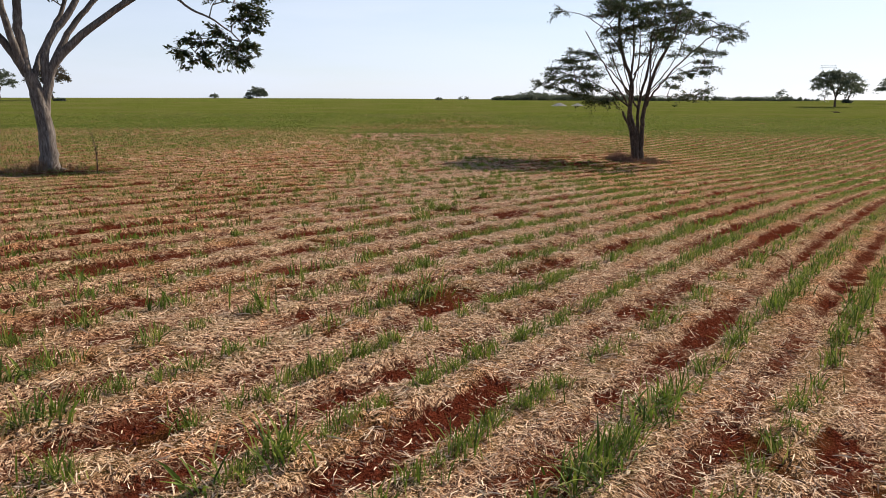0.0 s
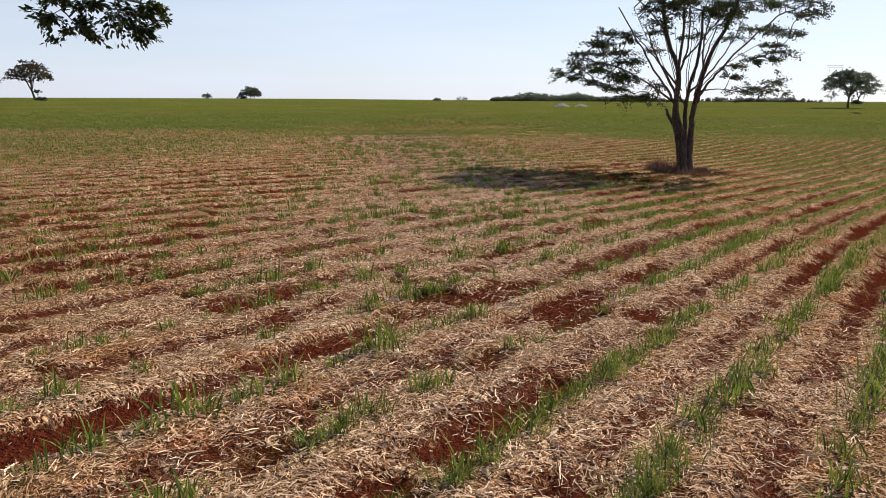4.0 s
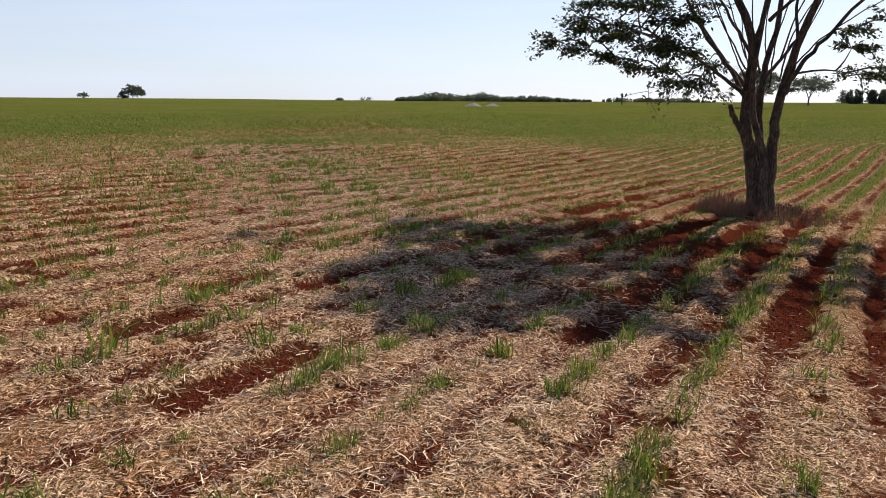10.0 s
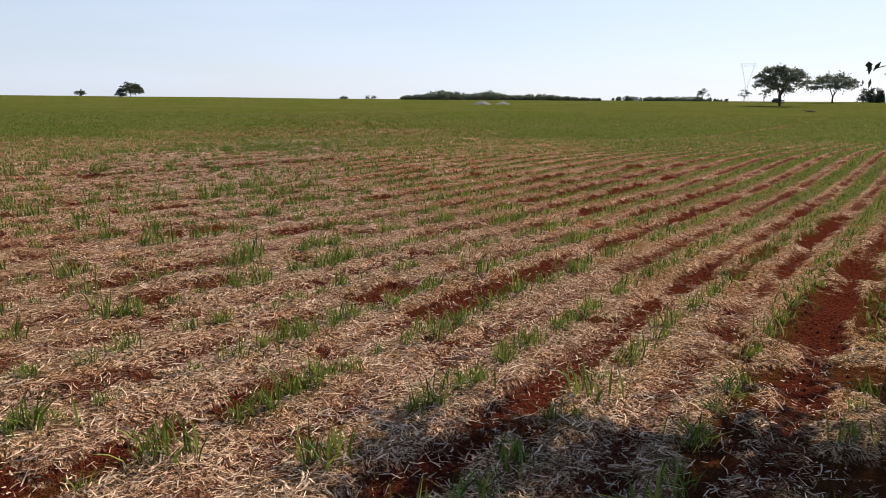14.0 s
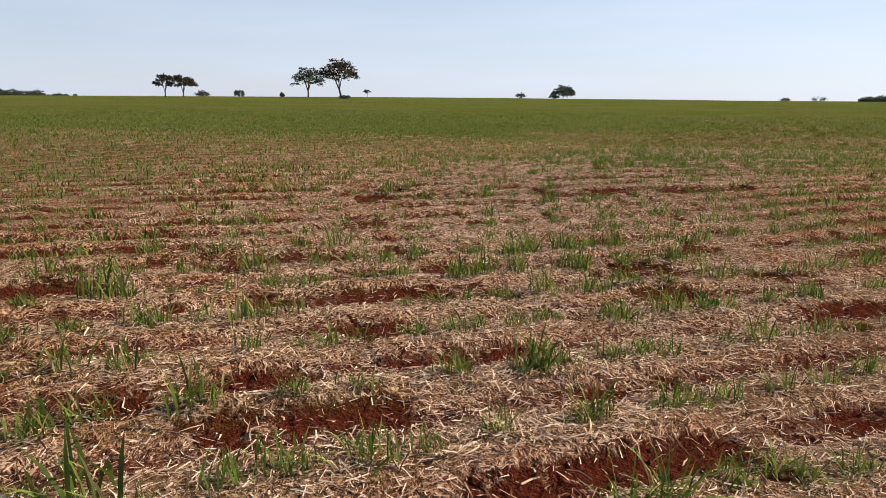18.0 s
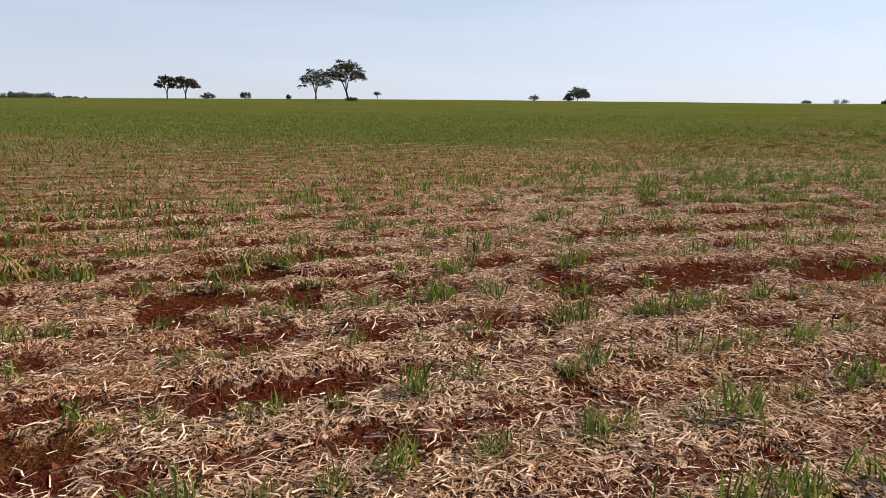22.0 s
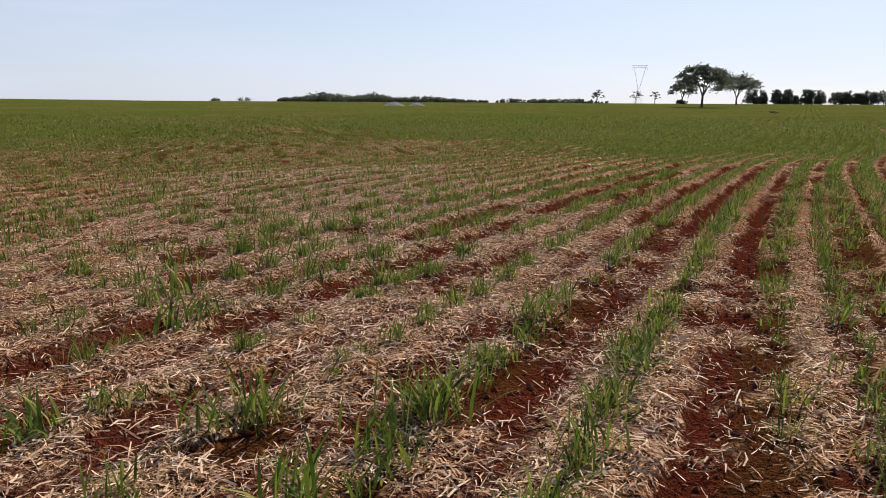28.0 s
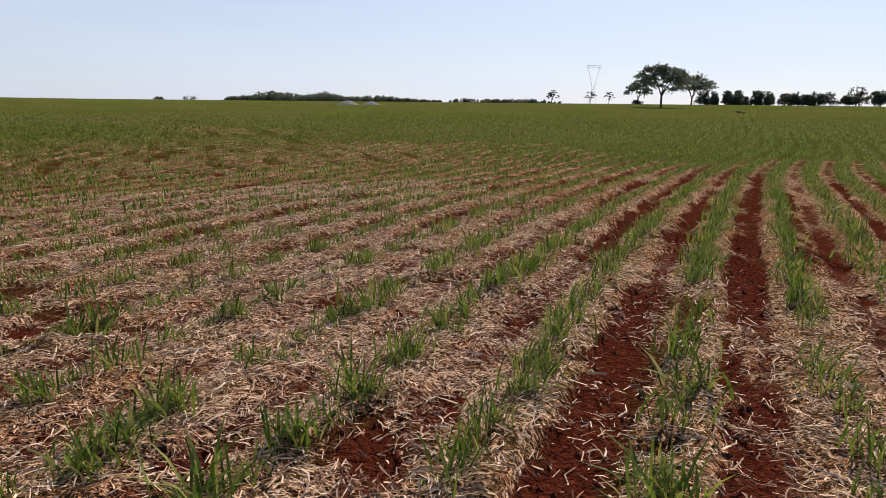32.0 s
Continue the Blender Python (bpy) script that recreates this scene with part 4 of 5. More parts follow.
def far_tree(x, y, height, width, seed, low=0.45, leaf=None, n=34, lean=0.0, stems=3, flat_top=0.02, label="", pad=None, leaf_l=0.55, group="", bark=None, name="tree", flat=0.16):
    """A field tree some hundred metres off: trunk, spreading limbs, umbrella crown."""
    rng = np.random.default_rng(seed)
    h, w = height, width
    d = math.hypot(x, y - 60)
    right = ((y - 60) / d, -x / d)
    fork = h * low * rng.uniform(0.45, 0.6)
    limbs = [([(0, 0, -0.2), (lean * 0.3, 0, fork * 0.5), (lean * 0.6, 0, fork)], h * 0.030, h * 0.021)]
    for i in range(stems + 2):
        a = 2 * math.pi * (i + rng.uniform(-0.2, 0.2)) / (stems + 2)
        e = 0.30 * w
        limbs.append(([(lean * 0.6, 0, fork * 0.92), (lean + e * 0.4 * math.cos(a), e * 0.4 * math.sin(a), h * 0.55), (lean + e * math.cos(a), e * math.sin(a), h * 0.80)], h * 0.016, h * 0.005))
    pads = dome(seed, int(n * 1.7), w * 0.45, h * low, h * 0.93, 0.12, flat_top, (lean, 0))
    return tree(name, (x, y), right, limbs, pads, bark or M_BARK, leaf or M_LEAF_HAZED, label or "umbrella-shaped tree standing alone in the green field", seed,
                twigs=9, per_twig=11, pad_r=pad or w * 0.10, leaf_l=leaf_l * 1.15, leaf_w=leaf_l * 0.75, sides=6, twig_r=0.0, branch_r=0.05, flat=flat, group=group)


far_tree(183.6, 333.4, 18.2, 25.0, 21, 0.46, n=72, flat_top=0.10, label="broad umbrella-shaped dark green tree on the far rise")
far_tree(254.2, 396.9, 16.6, 25.0, 22, 0.44, n=60, flat_top=0.10, label="lower umbrella-shaped tree beside the broad one")
far_tree(243.0, 427.0, 13.5, 16.0, 23, 0.42, n=34, label="lighter spreading tree behind the broad one")
far_tree(-182.7, 333.5, 18.2, 19.5, 24, 0.46, leaf=M_LEAF_BROWN, n=46, lean=-1.6, label="tall spreading tree with brownish leaves on a thin leaning trunk")
far_tree(-240.7, 385.9, 17.0, 19.0, 25, 0.40, n=42, label="round-headed green tree beside the brownish one")
far_tree(-232.2, 287.5, 10.5, 11.0, 26, 0.42, leaf=M_LEAF_BROWN, n=26, label="small flat-topped tree of a pair in the field")
far_tree(-238.5, 283.5, 10.2, 9.0, 27, 0.45, leaf=M_LEAF_BROWN, n=20, label="small flat-topped tree of a pair in the field")
far_tree(-146.6, 558.9, 10.2, 16.5, 28, 0.22, n=60, flat_top=0.12, label="low wide flat-topped tree on the horizon")
far_tree(-287.0, 520.0, 6.5, 5.5, 29, 0.55, n=8, label="tiny thin-trunked tree on the horizon")
far_tree(262.0, 553.0, 10.0, 11.0, 30, 0.35, n=14, label="thin half-bare tree near the pylon", leaf_l=0.45)
far_tree(301.0, 562.0, 9.5, 10.0, 31, 0.40, n=9, label="thin half-bare tree near the pylon", leaf_l=0.45)
far_tree(313.0, 555.0, 9.5, 9.0, 32, 0.40, n=8, label="thin half-bare tree near the pylon", leaf_l=0.45)


def bush(x, y, height, width, seed, label="round dark bush on the field's horizon", sink=0.0):
    """A bush: short stems and a mound of leaf sprays down to the ground."""
    rng = np.random.default_rng(seed)
    top = tagged(new("bush", None), label, "bush")
    top.location = (x, y, float(surface(x, y)) - sink)
    tubes, places, ways = Tubes(), [], []
    for i in range(16):
        a, rho = rng.uniform(0, 2 * math.pi), math.sqrt(rng.random())
        c = np.array((0.42 * width * rho * math.cos(a), 0.42 * width * rho * math.sin(a), height * (0.25 + 0.6 * (1 - rho * rho) * rng.uniform(0.6, 1.05))))
        tubes.add(bowed([(c[0] * 0.1, c[1] * 0.1, -0.2), c * (0.55, 0.55, 0.6), c], 5), 0.09, 0.03, 4)
        p, w = spray(c, np.array((0, 0, 0.3)), width * 0.17, rng, 9, 8, tubes, 0.03, 0.6)
        places += p
        ways += w
    places = np.array(places)
    places[:, 2] = np.maximum(places[:, 2], 0.1)
    part("stems", tubes.mesh("stems", M_BARK), top)
    part("foliage", leaf_mesh("foliage", places, np.array(ways), rng, 0.6, 0.42, M_LEAF_HAZED), top)
    return top


bush(-152.5, 556.5, 3.6, 8.0, 41, "dark bush at the foot of the flat-topped tree")
bush(-190.0, 590.0, 4.2, 9.0, 42)
bush(-277.0, 371.0, 4.0, 6.5, 43)
bush(-291.0, 357.0, 3.0, 8.0, 44, "low wind-bent bush on the field's horizon")
bush(-234.0, 355.0, 2.2, 2.2, 45, "small upright bush on the field's horizon")
bush(-176.0, 326.0, 0.9, 6.0, 46, "low scrub beside the brownish tree")
bush(-5.0, 766.0, 3.4, 9.0, 47)
bush(25.7, 908.6, 5.0, 18.0, 48)
bush(241.0, 425.0, 2.4, 6.0, 49, "low scrub under the spreading trees")


def grove(name, ends, count, height, seed, slim, label, group):
    """Trees in a loose line between two places."""
    rng = np.random.default_rng(seed)
    kinds = []
    for i in range(count):
        t = (i + rng.uniform(-0.3, 0.3)) / max(1, count - 1)
        x, y = (ends[0][k] + (ends[1][k] - ends[0][k]) * t + rng.normal(0, 3) for k in (0, 1))
        h = height * rng.uniform(0.5, 1.08)
        if len(kinds) < 5:
            ob = far_tree(x, y, h, h * (0.46 if slim else 0.9), seed + i, 0.10, n=11 if slim else 18, stems=2, flat_top=0.35, label=label, pad=h * 0.13, leaf_l=0.6, group=group, flat=0.75)
            kinds.append(ob)
        else:
            copy_thing(kinds[int(rng.integers(5))], pose(x, y, float(surface(x, y)) - 0.1, 0, 0, rng.uniform(0, 360)))


grove("grove", ((364, 511), (396, 480)), 34, 11.5, 60, True, "slim dark tree of a dense row behind the field", "grove trees")
grove("grove", ((402, 474), (419, 456)), 14, 12.5, 80, False, "round-headed dark tree of a grove behind the field", "grove trees")
grove("grove", ((402, 425), (440, 380)), 16, 14.5, 100, False, "tall round-headed tree of a grove behind the field", "grove trees")


def far_wood(name, ends, height, depth, count, seed, label, bulge=()):
    """A far belt of woodland: many crowns of leaf sprays in one mesh."""
    rng = np.random.default_rng(seed)
    places, ways = [], []
    for i in range(count):
        t = rng.random()
        x, y = (ends[0][k] + (ends[1][k] - ends[0][k]) * t for k in (0, 1))
        y += rng.uniform(0, depth)
        h = height * rng.uniform(0.45, 1.0) * (0.45 + 0.95 * float(value_noise(np.array(t * 11.0), np.array(0.0), seed, 2))) * min(1.0, 0.5 + 6 * t, 0.35 + 3 * (1 - t))
        for at, wide, more in bulge:
            h *= 1 + more * math.exp(-((t - at) / wide) ** 2)
        r = h * rng.uniform(0.35, 0.6)
        g = float(lie(x, y))
        d = rng.normal(0, 1, (90, 3))
        d /= np.linalg.norm(d, axis=1)[:, None]
        d *= rng.uniform(0.5, 1.0, (90, 1))
        q = np.array((x, y, g + h * 0.52)) + d * (r, r, h * 0.5)
        q[:, 2] = np.maximum(q[:, 2], g)
        places.append(q)
        ways.append(d)
    me = leaf_mesh(name, np.concatenate(places), np.concatenate(ways), rng, 1.9, 1.4, M_LEAF_HAZED)
    return tagged(new(name, me), label, "woodland", kind="stuff")


far_wood("far_wood", ((61, 845), (273, 800)), 8.0, 60, 300, 201, "belt of dark woodland along the horizon", ((0.2, 0.05, 0.45), (0.55, 0.2, 0.1)))
far_wood("far_wood", ((332, 884), (442, 832)), 5.5, 50, 80, 202, "low thin strip of woodland on the horizon")
far_wood("far_wood", ((-720, 420), (-655, 522)), 6.5, 40, 80, 203, "low strip of woodland on the far side")

# ---- young cane ----
def blades(n, rng, length, width, base_r, levels=3, upright=1.0):
    """n arching pointed leaves from one root: points and triangles."""
    az = rng.uniform(0, 2 * math.pi, n)
    out = np.stack([np.cos(az), np.sin(az)], -1)
    L = length * rng.uniform(0.5, 1.12, n)
    lean = rng.uniform(0.08, 0.62, n) / upright
    foot = rng.normal(0, base_r, (n, 2))
    twist = az + math.pi / 2 + rng.normal(0, 0.5, n)
    side = np.stack([np.cos(twist), np.sin(twist)], -1)
    W = width * rng.uniform(0.6, 1.25, n)
    v = np.zeros((n, 2 * levels + 1, 3))
    for i in range(levels + 1):
        t = i / levels
        c = np.zeros((n, 3))
        c[:, :2] = foot + out * (lean * L * t**1.6)[:, None]
        c[:, 2] = L * (t - 0.42 * lean * t * t) - 0.03
        if i == levels:
            v[:, 2 * levels] = c
        else:
            w = W * (0.7 + 0.6 * t) * (1 - 0.75 * t**2)
            s = np.zeros((n, 3))
            s[:, :2] = side * (w / 2)[:, None]
            v[:, 2 * i], v[:, 2 * i + 1] = c - s, c + s
    tri = []
    for i in range(levels - 1):
        a = 2 * i
        tri += [(a, a + 1, a + 3), (a, a + 3, a + 2)]
    tri.append((2 * levels - 2, 2 * levels - 1, 2 * levels))
    f = (np.arange(n)[:, None, None] * (2 * levels + 1) + np.array(tri)[None]).reshape(-1, 3)
    return v.reshape(-1, 3), f


def strewn(name, kinds, xs, ys, zs, scales, turns, mat, rng):
    """Copies of a few point sets, laid out and joined into one mesh."""
    V, F, n = [], [], 0
    pick = rng.integers(0, len(kinds), len(xs))
    for k, (v, f) in enumerate(kinds):
        m = np.flatnonzero(pick == k)
        if not len(m):
            continue
        c, s = np.cos(turns[m])[:, None], np.sin(turns[m])[:, None]
        sc = scales[m][:, None]
        q = np.stack([(v[None, :, 0] * c - v[None, :, 1] * s) * sc + xs[m][:, None], (v[None, :, 0] * s + v[None, :, 1] * c) * sc + ys[m][:, None],
                      v[None, :, 2] * sc + zs[m][:, None]], -1)
        V.append(q.reshape(-1, 3))
        F.append((f[None] + (n + np.arange(len(m)) * len(v))[:, None, None]).reshape(-1, 3))
        n += q.shape[0] * q.shape[1]
    return new(name, mesh_of(name, np.concatenate(V), np.concatenate(F), mat, shade=False))


def row_slots(x, y, step):
    """Moves places onto the nearest row and keeps one to each step along it."""
    for _ in range(2):
        k = row_cell(x, y)
        e = 0.05
        gxk = (row_cell(x + e, y) - row_cell(x - e, y)) / (2 * e)
        gyk = (row_cell(x, y + e) - row_cell(x, y - e)) / (2 * e)
        d = (k - np.round(k)) / (gxk**2 + gyk**2)
        x, y = x - d * gxk, y - d * gyk
    key = np.round(row_cell(x, y)).astype(np.int64) * 100000 + np.floor(along(x, y) / step).astype(np.int64)
    keep = np.unique(key, return_index=True)[1]
    return x[keep], y[keep]


PLANTED = []


def shoots(row, *places):
    """Tufts that stand in a row: how far along it each one is, or from where to where they stand close."""
    for p in places:
        begin, end = p if isinstance(p, tuple) else (p, p)
        for at in np.arange(begin, end + 0.01, 0.36):
            PLANTED.append((row, at, 1.0 if end - begin < 1.5 else 0.72))


shoots(26, (7.6, 9.7), (12.4, 19.8))
shoots(25, (5.6, 6.7), (7.4, 8.7), (9.7, 23.1))
shoots(24, 4.4, (5.3, 7.6), 9.1, 11.3, 13.3)
shoots(23, 3.0, 3.9, 4.3, 4.7, (5.4, 7.6), (8.3, 28.3))
shoots(22, 2.2, 3.6, (4.5, 7.1), (9.8, 14.4), (15.2, 28.2))
shoots(21, 2.4, 3.4, 4.4, 7.7, 8.2, 8.7, 9.1, 9.6, (11.5, 15.6), (16.7, 27.5))
shoots(20, 2.6, 3.1, 4.3, 5.3, 6.6, 7.7, 8.4, 9.1, 10.5, (11.0, 11.6), (12.7, 16.5), (17.2, 20.0), (21.6, 23.5), (25.7, 31.3))
shoots(19, 3.0, 5.5, 7.6, 8.3, 9.3, 10.6, 11.0, (12.1, 13.6), (14.1, 22.4))
shoots(18, 10.6, 11.3, (11.9, 12.4), 13.7, 14.1, 15.6, (21.1, 26.4), (27.0, 32.6))
shoots(17, 12.2, 13.3, 14.1, 14.6, 16.2, 18.4, (23.5, 25.0), (26.8, 37.3))
shoots(16, 12.0, 12.5, 17.7, 18.4, 19.2, 19.9, 20.3, 23.5, 24.7, (30.0, 36.5))
shoots(15, 16.4, 17.5, 18.8, 22.0, 23.7, 28.4, 29.6, (30.9, 33.6))
shoots(14, 16.1, 17.5, 18.5, 19.9, 21.0, 22.7, (24.8, 31.7), (33.2, 37.2), (38.5, 43.9))
shoots(13, 17.5, 25.8, 26.8, (28.3, 29.7), 31.0, 32.2, 33.5, (34.5, 35.7), (40.3, 43.5))
shoots(12, 22.5, 24.6, 26.3, 27.3, (27.9, 29.9), 31.1, 32.3, 37.6)
shoots(11, 23.0, (23.7, 24.9), (25.5, 26.7), 28.0, (29.9, 35.0), (36.0, 42.8))
shoots(10, 25.1, 26.2, 27.9, (34.6, 38.2), (39.7, 42.7))
shoots(9, 23.9, 24.9, 34.0, 35.6, (37.1, 39.2))
shoots(8, 29.2, (33.0, 33.9), 34.5, 35.6)
shoots(7, 31.9, 33.4, 35.9, 37.2, (38.4, 39.5), 43.1, 44.1, 44.9)
shoots(6, 32.0, 33.6, 34.1, 41.9, 42.7, 44.0, 45.1, 47.3)
shoots(5, 34.4, 35.0, 36.1, 41.0, 42.4, 43.1, 44.4, 46.2)
shoots(4, 37.5, 39.5, 40.0, 40.6, 41.6, 42.3, 43.4, 44.8, 46.7, 50.1)
shoots(3, 39.6, 41.4, 42.2, 43.6, 45.0, 45.8, (47.0, 48.1), (48.7, 50.2))
shoots(2, 42.7, (44.0, 45.0), (47.3, 48.3), 48.9, 49.4, 50.1, 52.5)
shoots(1, (42.0, 42.7), (45.7, 50.1), 51.0, 51.6, (52.6, 56.4))
shoots(0, 36.5, 45.2, 45.6, 47.2, 48.2, 50.4, 52.4, 53.3)
shoots(-1, 44.5, 44.9, 45.3, 46.9, 47.7, 48.6, (49.3, 50.1), (50.6, 53.4), (56.7, 57.8))
shoots(-2, 45.1, 45.9, (48.1, 49.1), (49.9, 51.3), (53.1, 54.1), (54.8, 56.1))
shoots(-3, 45.5, 52.3, 53.0)
shoots(-4, 48.3, 49.2, 49.6, 50.4, 52.5, 53.6, 54.2, 56.3)
shoots(-5, 47.9, 49.0, 50.0, 51.7, 52.7, 54.1, 55.9, 57.2)
shoots(-6, 47.9, 52.1, 53.6, 54.7, 55.6, 56.4, 58.2)
shoots(-7, 48.7, 49.9, 53.6, 54.3, 55.2, 57.4, 58.4)
shoots(-8, 48.1, 50.3, 51.2, 51.8, 52.3, 53.4, 53.8, 54.5, 55.7, 56.7, 57.8)
shoots(-9, 50.3, 52.1, 52.6, 53.2, 54.3, 55.1, 55.5, 56.2, 56.6, 57.4, 58.3, 59.3)
shoots(-10, 51.3, 52.0, 58.2)
shoots(-11, 58.8, 60.8)
shoots(-12, 50.2, 56.5)
shoots(-13, 59.0, (60.0, 60.7))
shoots(-14, 55.7, 56.7, 57.6, 58.4, 59.1, 59.8)
shoots(-15, 55.1, 56.3, 58.2, 60.3, 62.8, 63.9, 64.9, 66.2)
shoots(-16, 52.2, 55.5, 56.1, 59.3)
shoots(-17, 56.6, 58.9)
shoots(-16.4, (78.0, 96.0))
shoots(-17.45, (66.8, 92.0))
shoots(-18, 57.7, 58.3, 61.8)
shoots(-19, 66.7, 67.4, 68.5, (69.2, 86.2))
shoots(-20, 66.3, 67.1, 67.7, 68.9, 70.8, 74.3, (75.8, 90.5))
shoots(-21, 64.7, 67.3, (71.6, 74.4), (75.7, 79.9), 81.2, 83.0, (85.0, 89.0))
shoots(-22, 65.8, 66.4, 68.5, 71.1, 71.7, 72.1, 72.9, 74.2, (78.1, 95.3))
shoots(-23, 67.8, 69.0, 70.5, 71.5, 72.4, 73.4, 74.0, 75.7, 76.9, 77.8, (79.2, 80.7), (81.9, 95.7))
shoots(-24, 68.5, 70.2, 71.4, 72.4, 73.0, 73.7, 74.7, 76.0, 76.5, (77.2, 78.8), 79.6, 80.6, 82.5, (85.5, 88.0), (92.7, 95.7))
shoots(-25, 71.6, 73.2, 73.9, 74.9, 75.9, 76.7, 77.7, 78.7, 80.8, 81.5, (82.0, 84.6))
shoots(-26, 70.9, 74.3, 75.1, 75.5, 76.1, 77.3, 78.6, 79.1, 80.3, 81.5)
shoots(-27, 75.9, 78.4, 81.6)
shoots(-28, 69.7, 75.8, 77.5, 82.5, (86.2, 88.3))
shoots(-29, 77.0)
shoots(-31, 72.5)
shoots(-32, 76.2, 80.0)
shoots(-34, 74.7)


def on_row(row, at):
    """The places at given lengths along given rows."""
    row, at = np.asarray(row, float), np.asarray(at, float)
    x = np.clip((at - 0.75 * (48 - row)) / 0.66, -12, 12)
    y = (at - 0.66 * x) / 0.75
    e = 0.05
    for _ in range(30):
        miss = row - row_cell(x, y)
        # a step along the line of equal length, across the rows
        slope = (row_cell(x + 0.75 * e, y - 0.66 * e) - row_cell(x - 0.75 * e, y + 0.66 * e)) / (2 * e)
        step = np.clip(miss / slope, -3, 3)
        x, y = x + 0.75 * step, y - 0.66 * step
    return x, y


rng = np.random.default_rng(11)
tuft_kinds = [blades(int(rng.integers(24, 34)), rng, rng.uniform(0.34, 0.48), 0.026, 0.11, 3, rng.uniform(0.45, 0.8)) for _ in range(12)]
full_kinds = [blades(int(rng.integers(42, 64)), rng, rng.uniform(0.34, 0.48), 0.021, 0.11, 3, rng.uniform(0.42, 0.75)) for _ in range(12)]

# the tufts along the flight, row by row
planted = np.array(PLANTED)
planted = planted[(planted[:, 2] > 0.9) | (rng.random(len(planted)) < 0.8)]
px, py = on_row(planted[:, 0], planted[:, 1])
px, py = px + rng.normal(0, 0.06, len(px)), py + rng.normal(0, 0.06, len(py))
order = np.argsort(aside(px, py))
px, py = px[order], py[order]
psize = rng.uniform(0.80, 1.26, len(px)) * planted[order, 2] * rng.choice((0.8, 1.0, 1.0, 1.15), len(px))
pz, pturn = read_off(GZ, px, py), rng.uniform(0, 2 * math.pi, len(px))
tuft_meshes = [mesh_of("cane_tuft", v, f, M_CANE, shade=False) for v, f in full_kinds]
N_SINGLE = 300
for i in range(N_SINGLE):
    ob = tagged(new("cane_tuft", tuft_meshes[i % 12]), "tuft of young green cane shoots in a straw-covered row", "plant", "cane tufts")
    ob.matrix_world = pose(px[i], py[i], pz[i], 0, 0, math.degrees(pturn[i])) @ Matrix.Diagonal((psize[i], psize[i], psize[i], 1))

# the rest of the rows: thin between those tufts, thicker to the sides
x, y = row_slots(rng.uniform(-26, 30, 60000), rng.uniform(2, 132, 60000), 0.42)
th = thickness(x, y)
gap = value_noise(along(x, y) / 1.1, np.round(row_cell(x, y)) * 5.7, 41)
known = smoothstep(7.0, 5.0, aside(x, y)) * smoothstep(5, 9, y) * smoothstep(112, 103, y)
keep = gap * 0.75 + rng.random(len(x)) * 0.25 < 0.54 + 0.44 * th + 0.04 * smoothstep(55, 70, y) + 0.75 * np.maximum(smoothstep(6, 17, aside(x, y)), smoothstep(98, 146, y)) * (0.25 + 1.2 * th)
keep &= rng.random(len(x)) > 0.22 * known
keep &= (read_off(GB, x, y) < 0.6) | (rng.random(len(x)) < 0.2) | (aside(x, y) > 9)
x, y, th, known = x[keep], y[keep], th[keep], known[keep]
x, y = x + rng.normal(0, 0.07, len(x)), y + rng.normal(0, 0.07, len(y))
size = rng.uniform(0.5, 1.1, len(x)) * (0.82 + 0.35 * th) * (1 - 0.18 * smoothstep(6, 14, aside(x, y))) * (1 - 0.22 * known)
z = read_off(GZ, x, y)
turn = rng.uniform(0, 2 * math.pi, len(x))
close = (aside(x, y) < 7.5) & (y < 118)
wide = ~close
x2, y2, z2 = (np.concatenate([a[N_SINGLE:], b[close]]) for a, b in ((px, x), (py, y), (pz, z)))
tagged(strewn("cane_rows", tuft_kinds, x2, y2, z2, np.concatenate([psize[N_SINGLE:], size[close]]), np.concatenate([pturn[N_SINGLE:], turn[close]]), M_CANE, rng),
       "rows of young green cane tufts growing through straw", "crop", kind="stuff")
plain_kinds = [blades(15, rng, rng.uniform(0.30, 0.42), 0.050, 0.17, 2, rng.uniform(0.45, 0.75)) for _ in range(10)]
tagged(strewn("cane_rows", plain_kinds, x[wide], y[wide], z[wide], size[wide], turn[wide], M_CANE, rng), "rows of young green cane beside the flight line", "crop", kind="stuff")

# farther rows: fewer leaves to a tuft the farther they are
a = rng.uniform(0, 2 * math.pi, 240000)
for lo, hi, step, leaves, length, width, foot in ((0, 95, 0.7, 13, 0.34, 0.045, 0.22), (95, 165, 1.5, 9, 0.36, 0.09, 0.5)):
    r = np.sqrt(lo * lo + (hi * hi - lo * lo) * rng.random(len(a)))
    x, y = r * np.sin(a), 62 + r * np.cos(a)
    ok = (y > -2) & ~((x > -26) & (x < 30) & (y < 132))
    x, y = row_slots(x[ok], y[ok], step)
    th = thickness(x, y)
    keep = rng.random(len(x)) < (0.80 + 0.4 * th) * smoothstep(172, 120, np.hypot(x, y - 62))
    x, y = x[keep], y[keep]
    far_kinds = [blades(leaves, rng, length, width, foot, 2, 0.5) for _ in range(8)]
    tagged(strewn("cane_rows", far_kinds, x, y, read_off(GZ, x, y), rng.uniform(0.6, 1.15, len(x)), rng.uniform(0, 6.28, len(x)), M_CANE, rng),
           "distant rows of young green cane", "crop", kind="stuff")


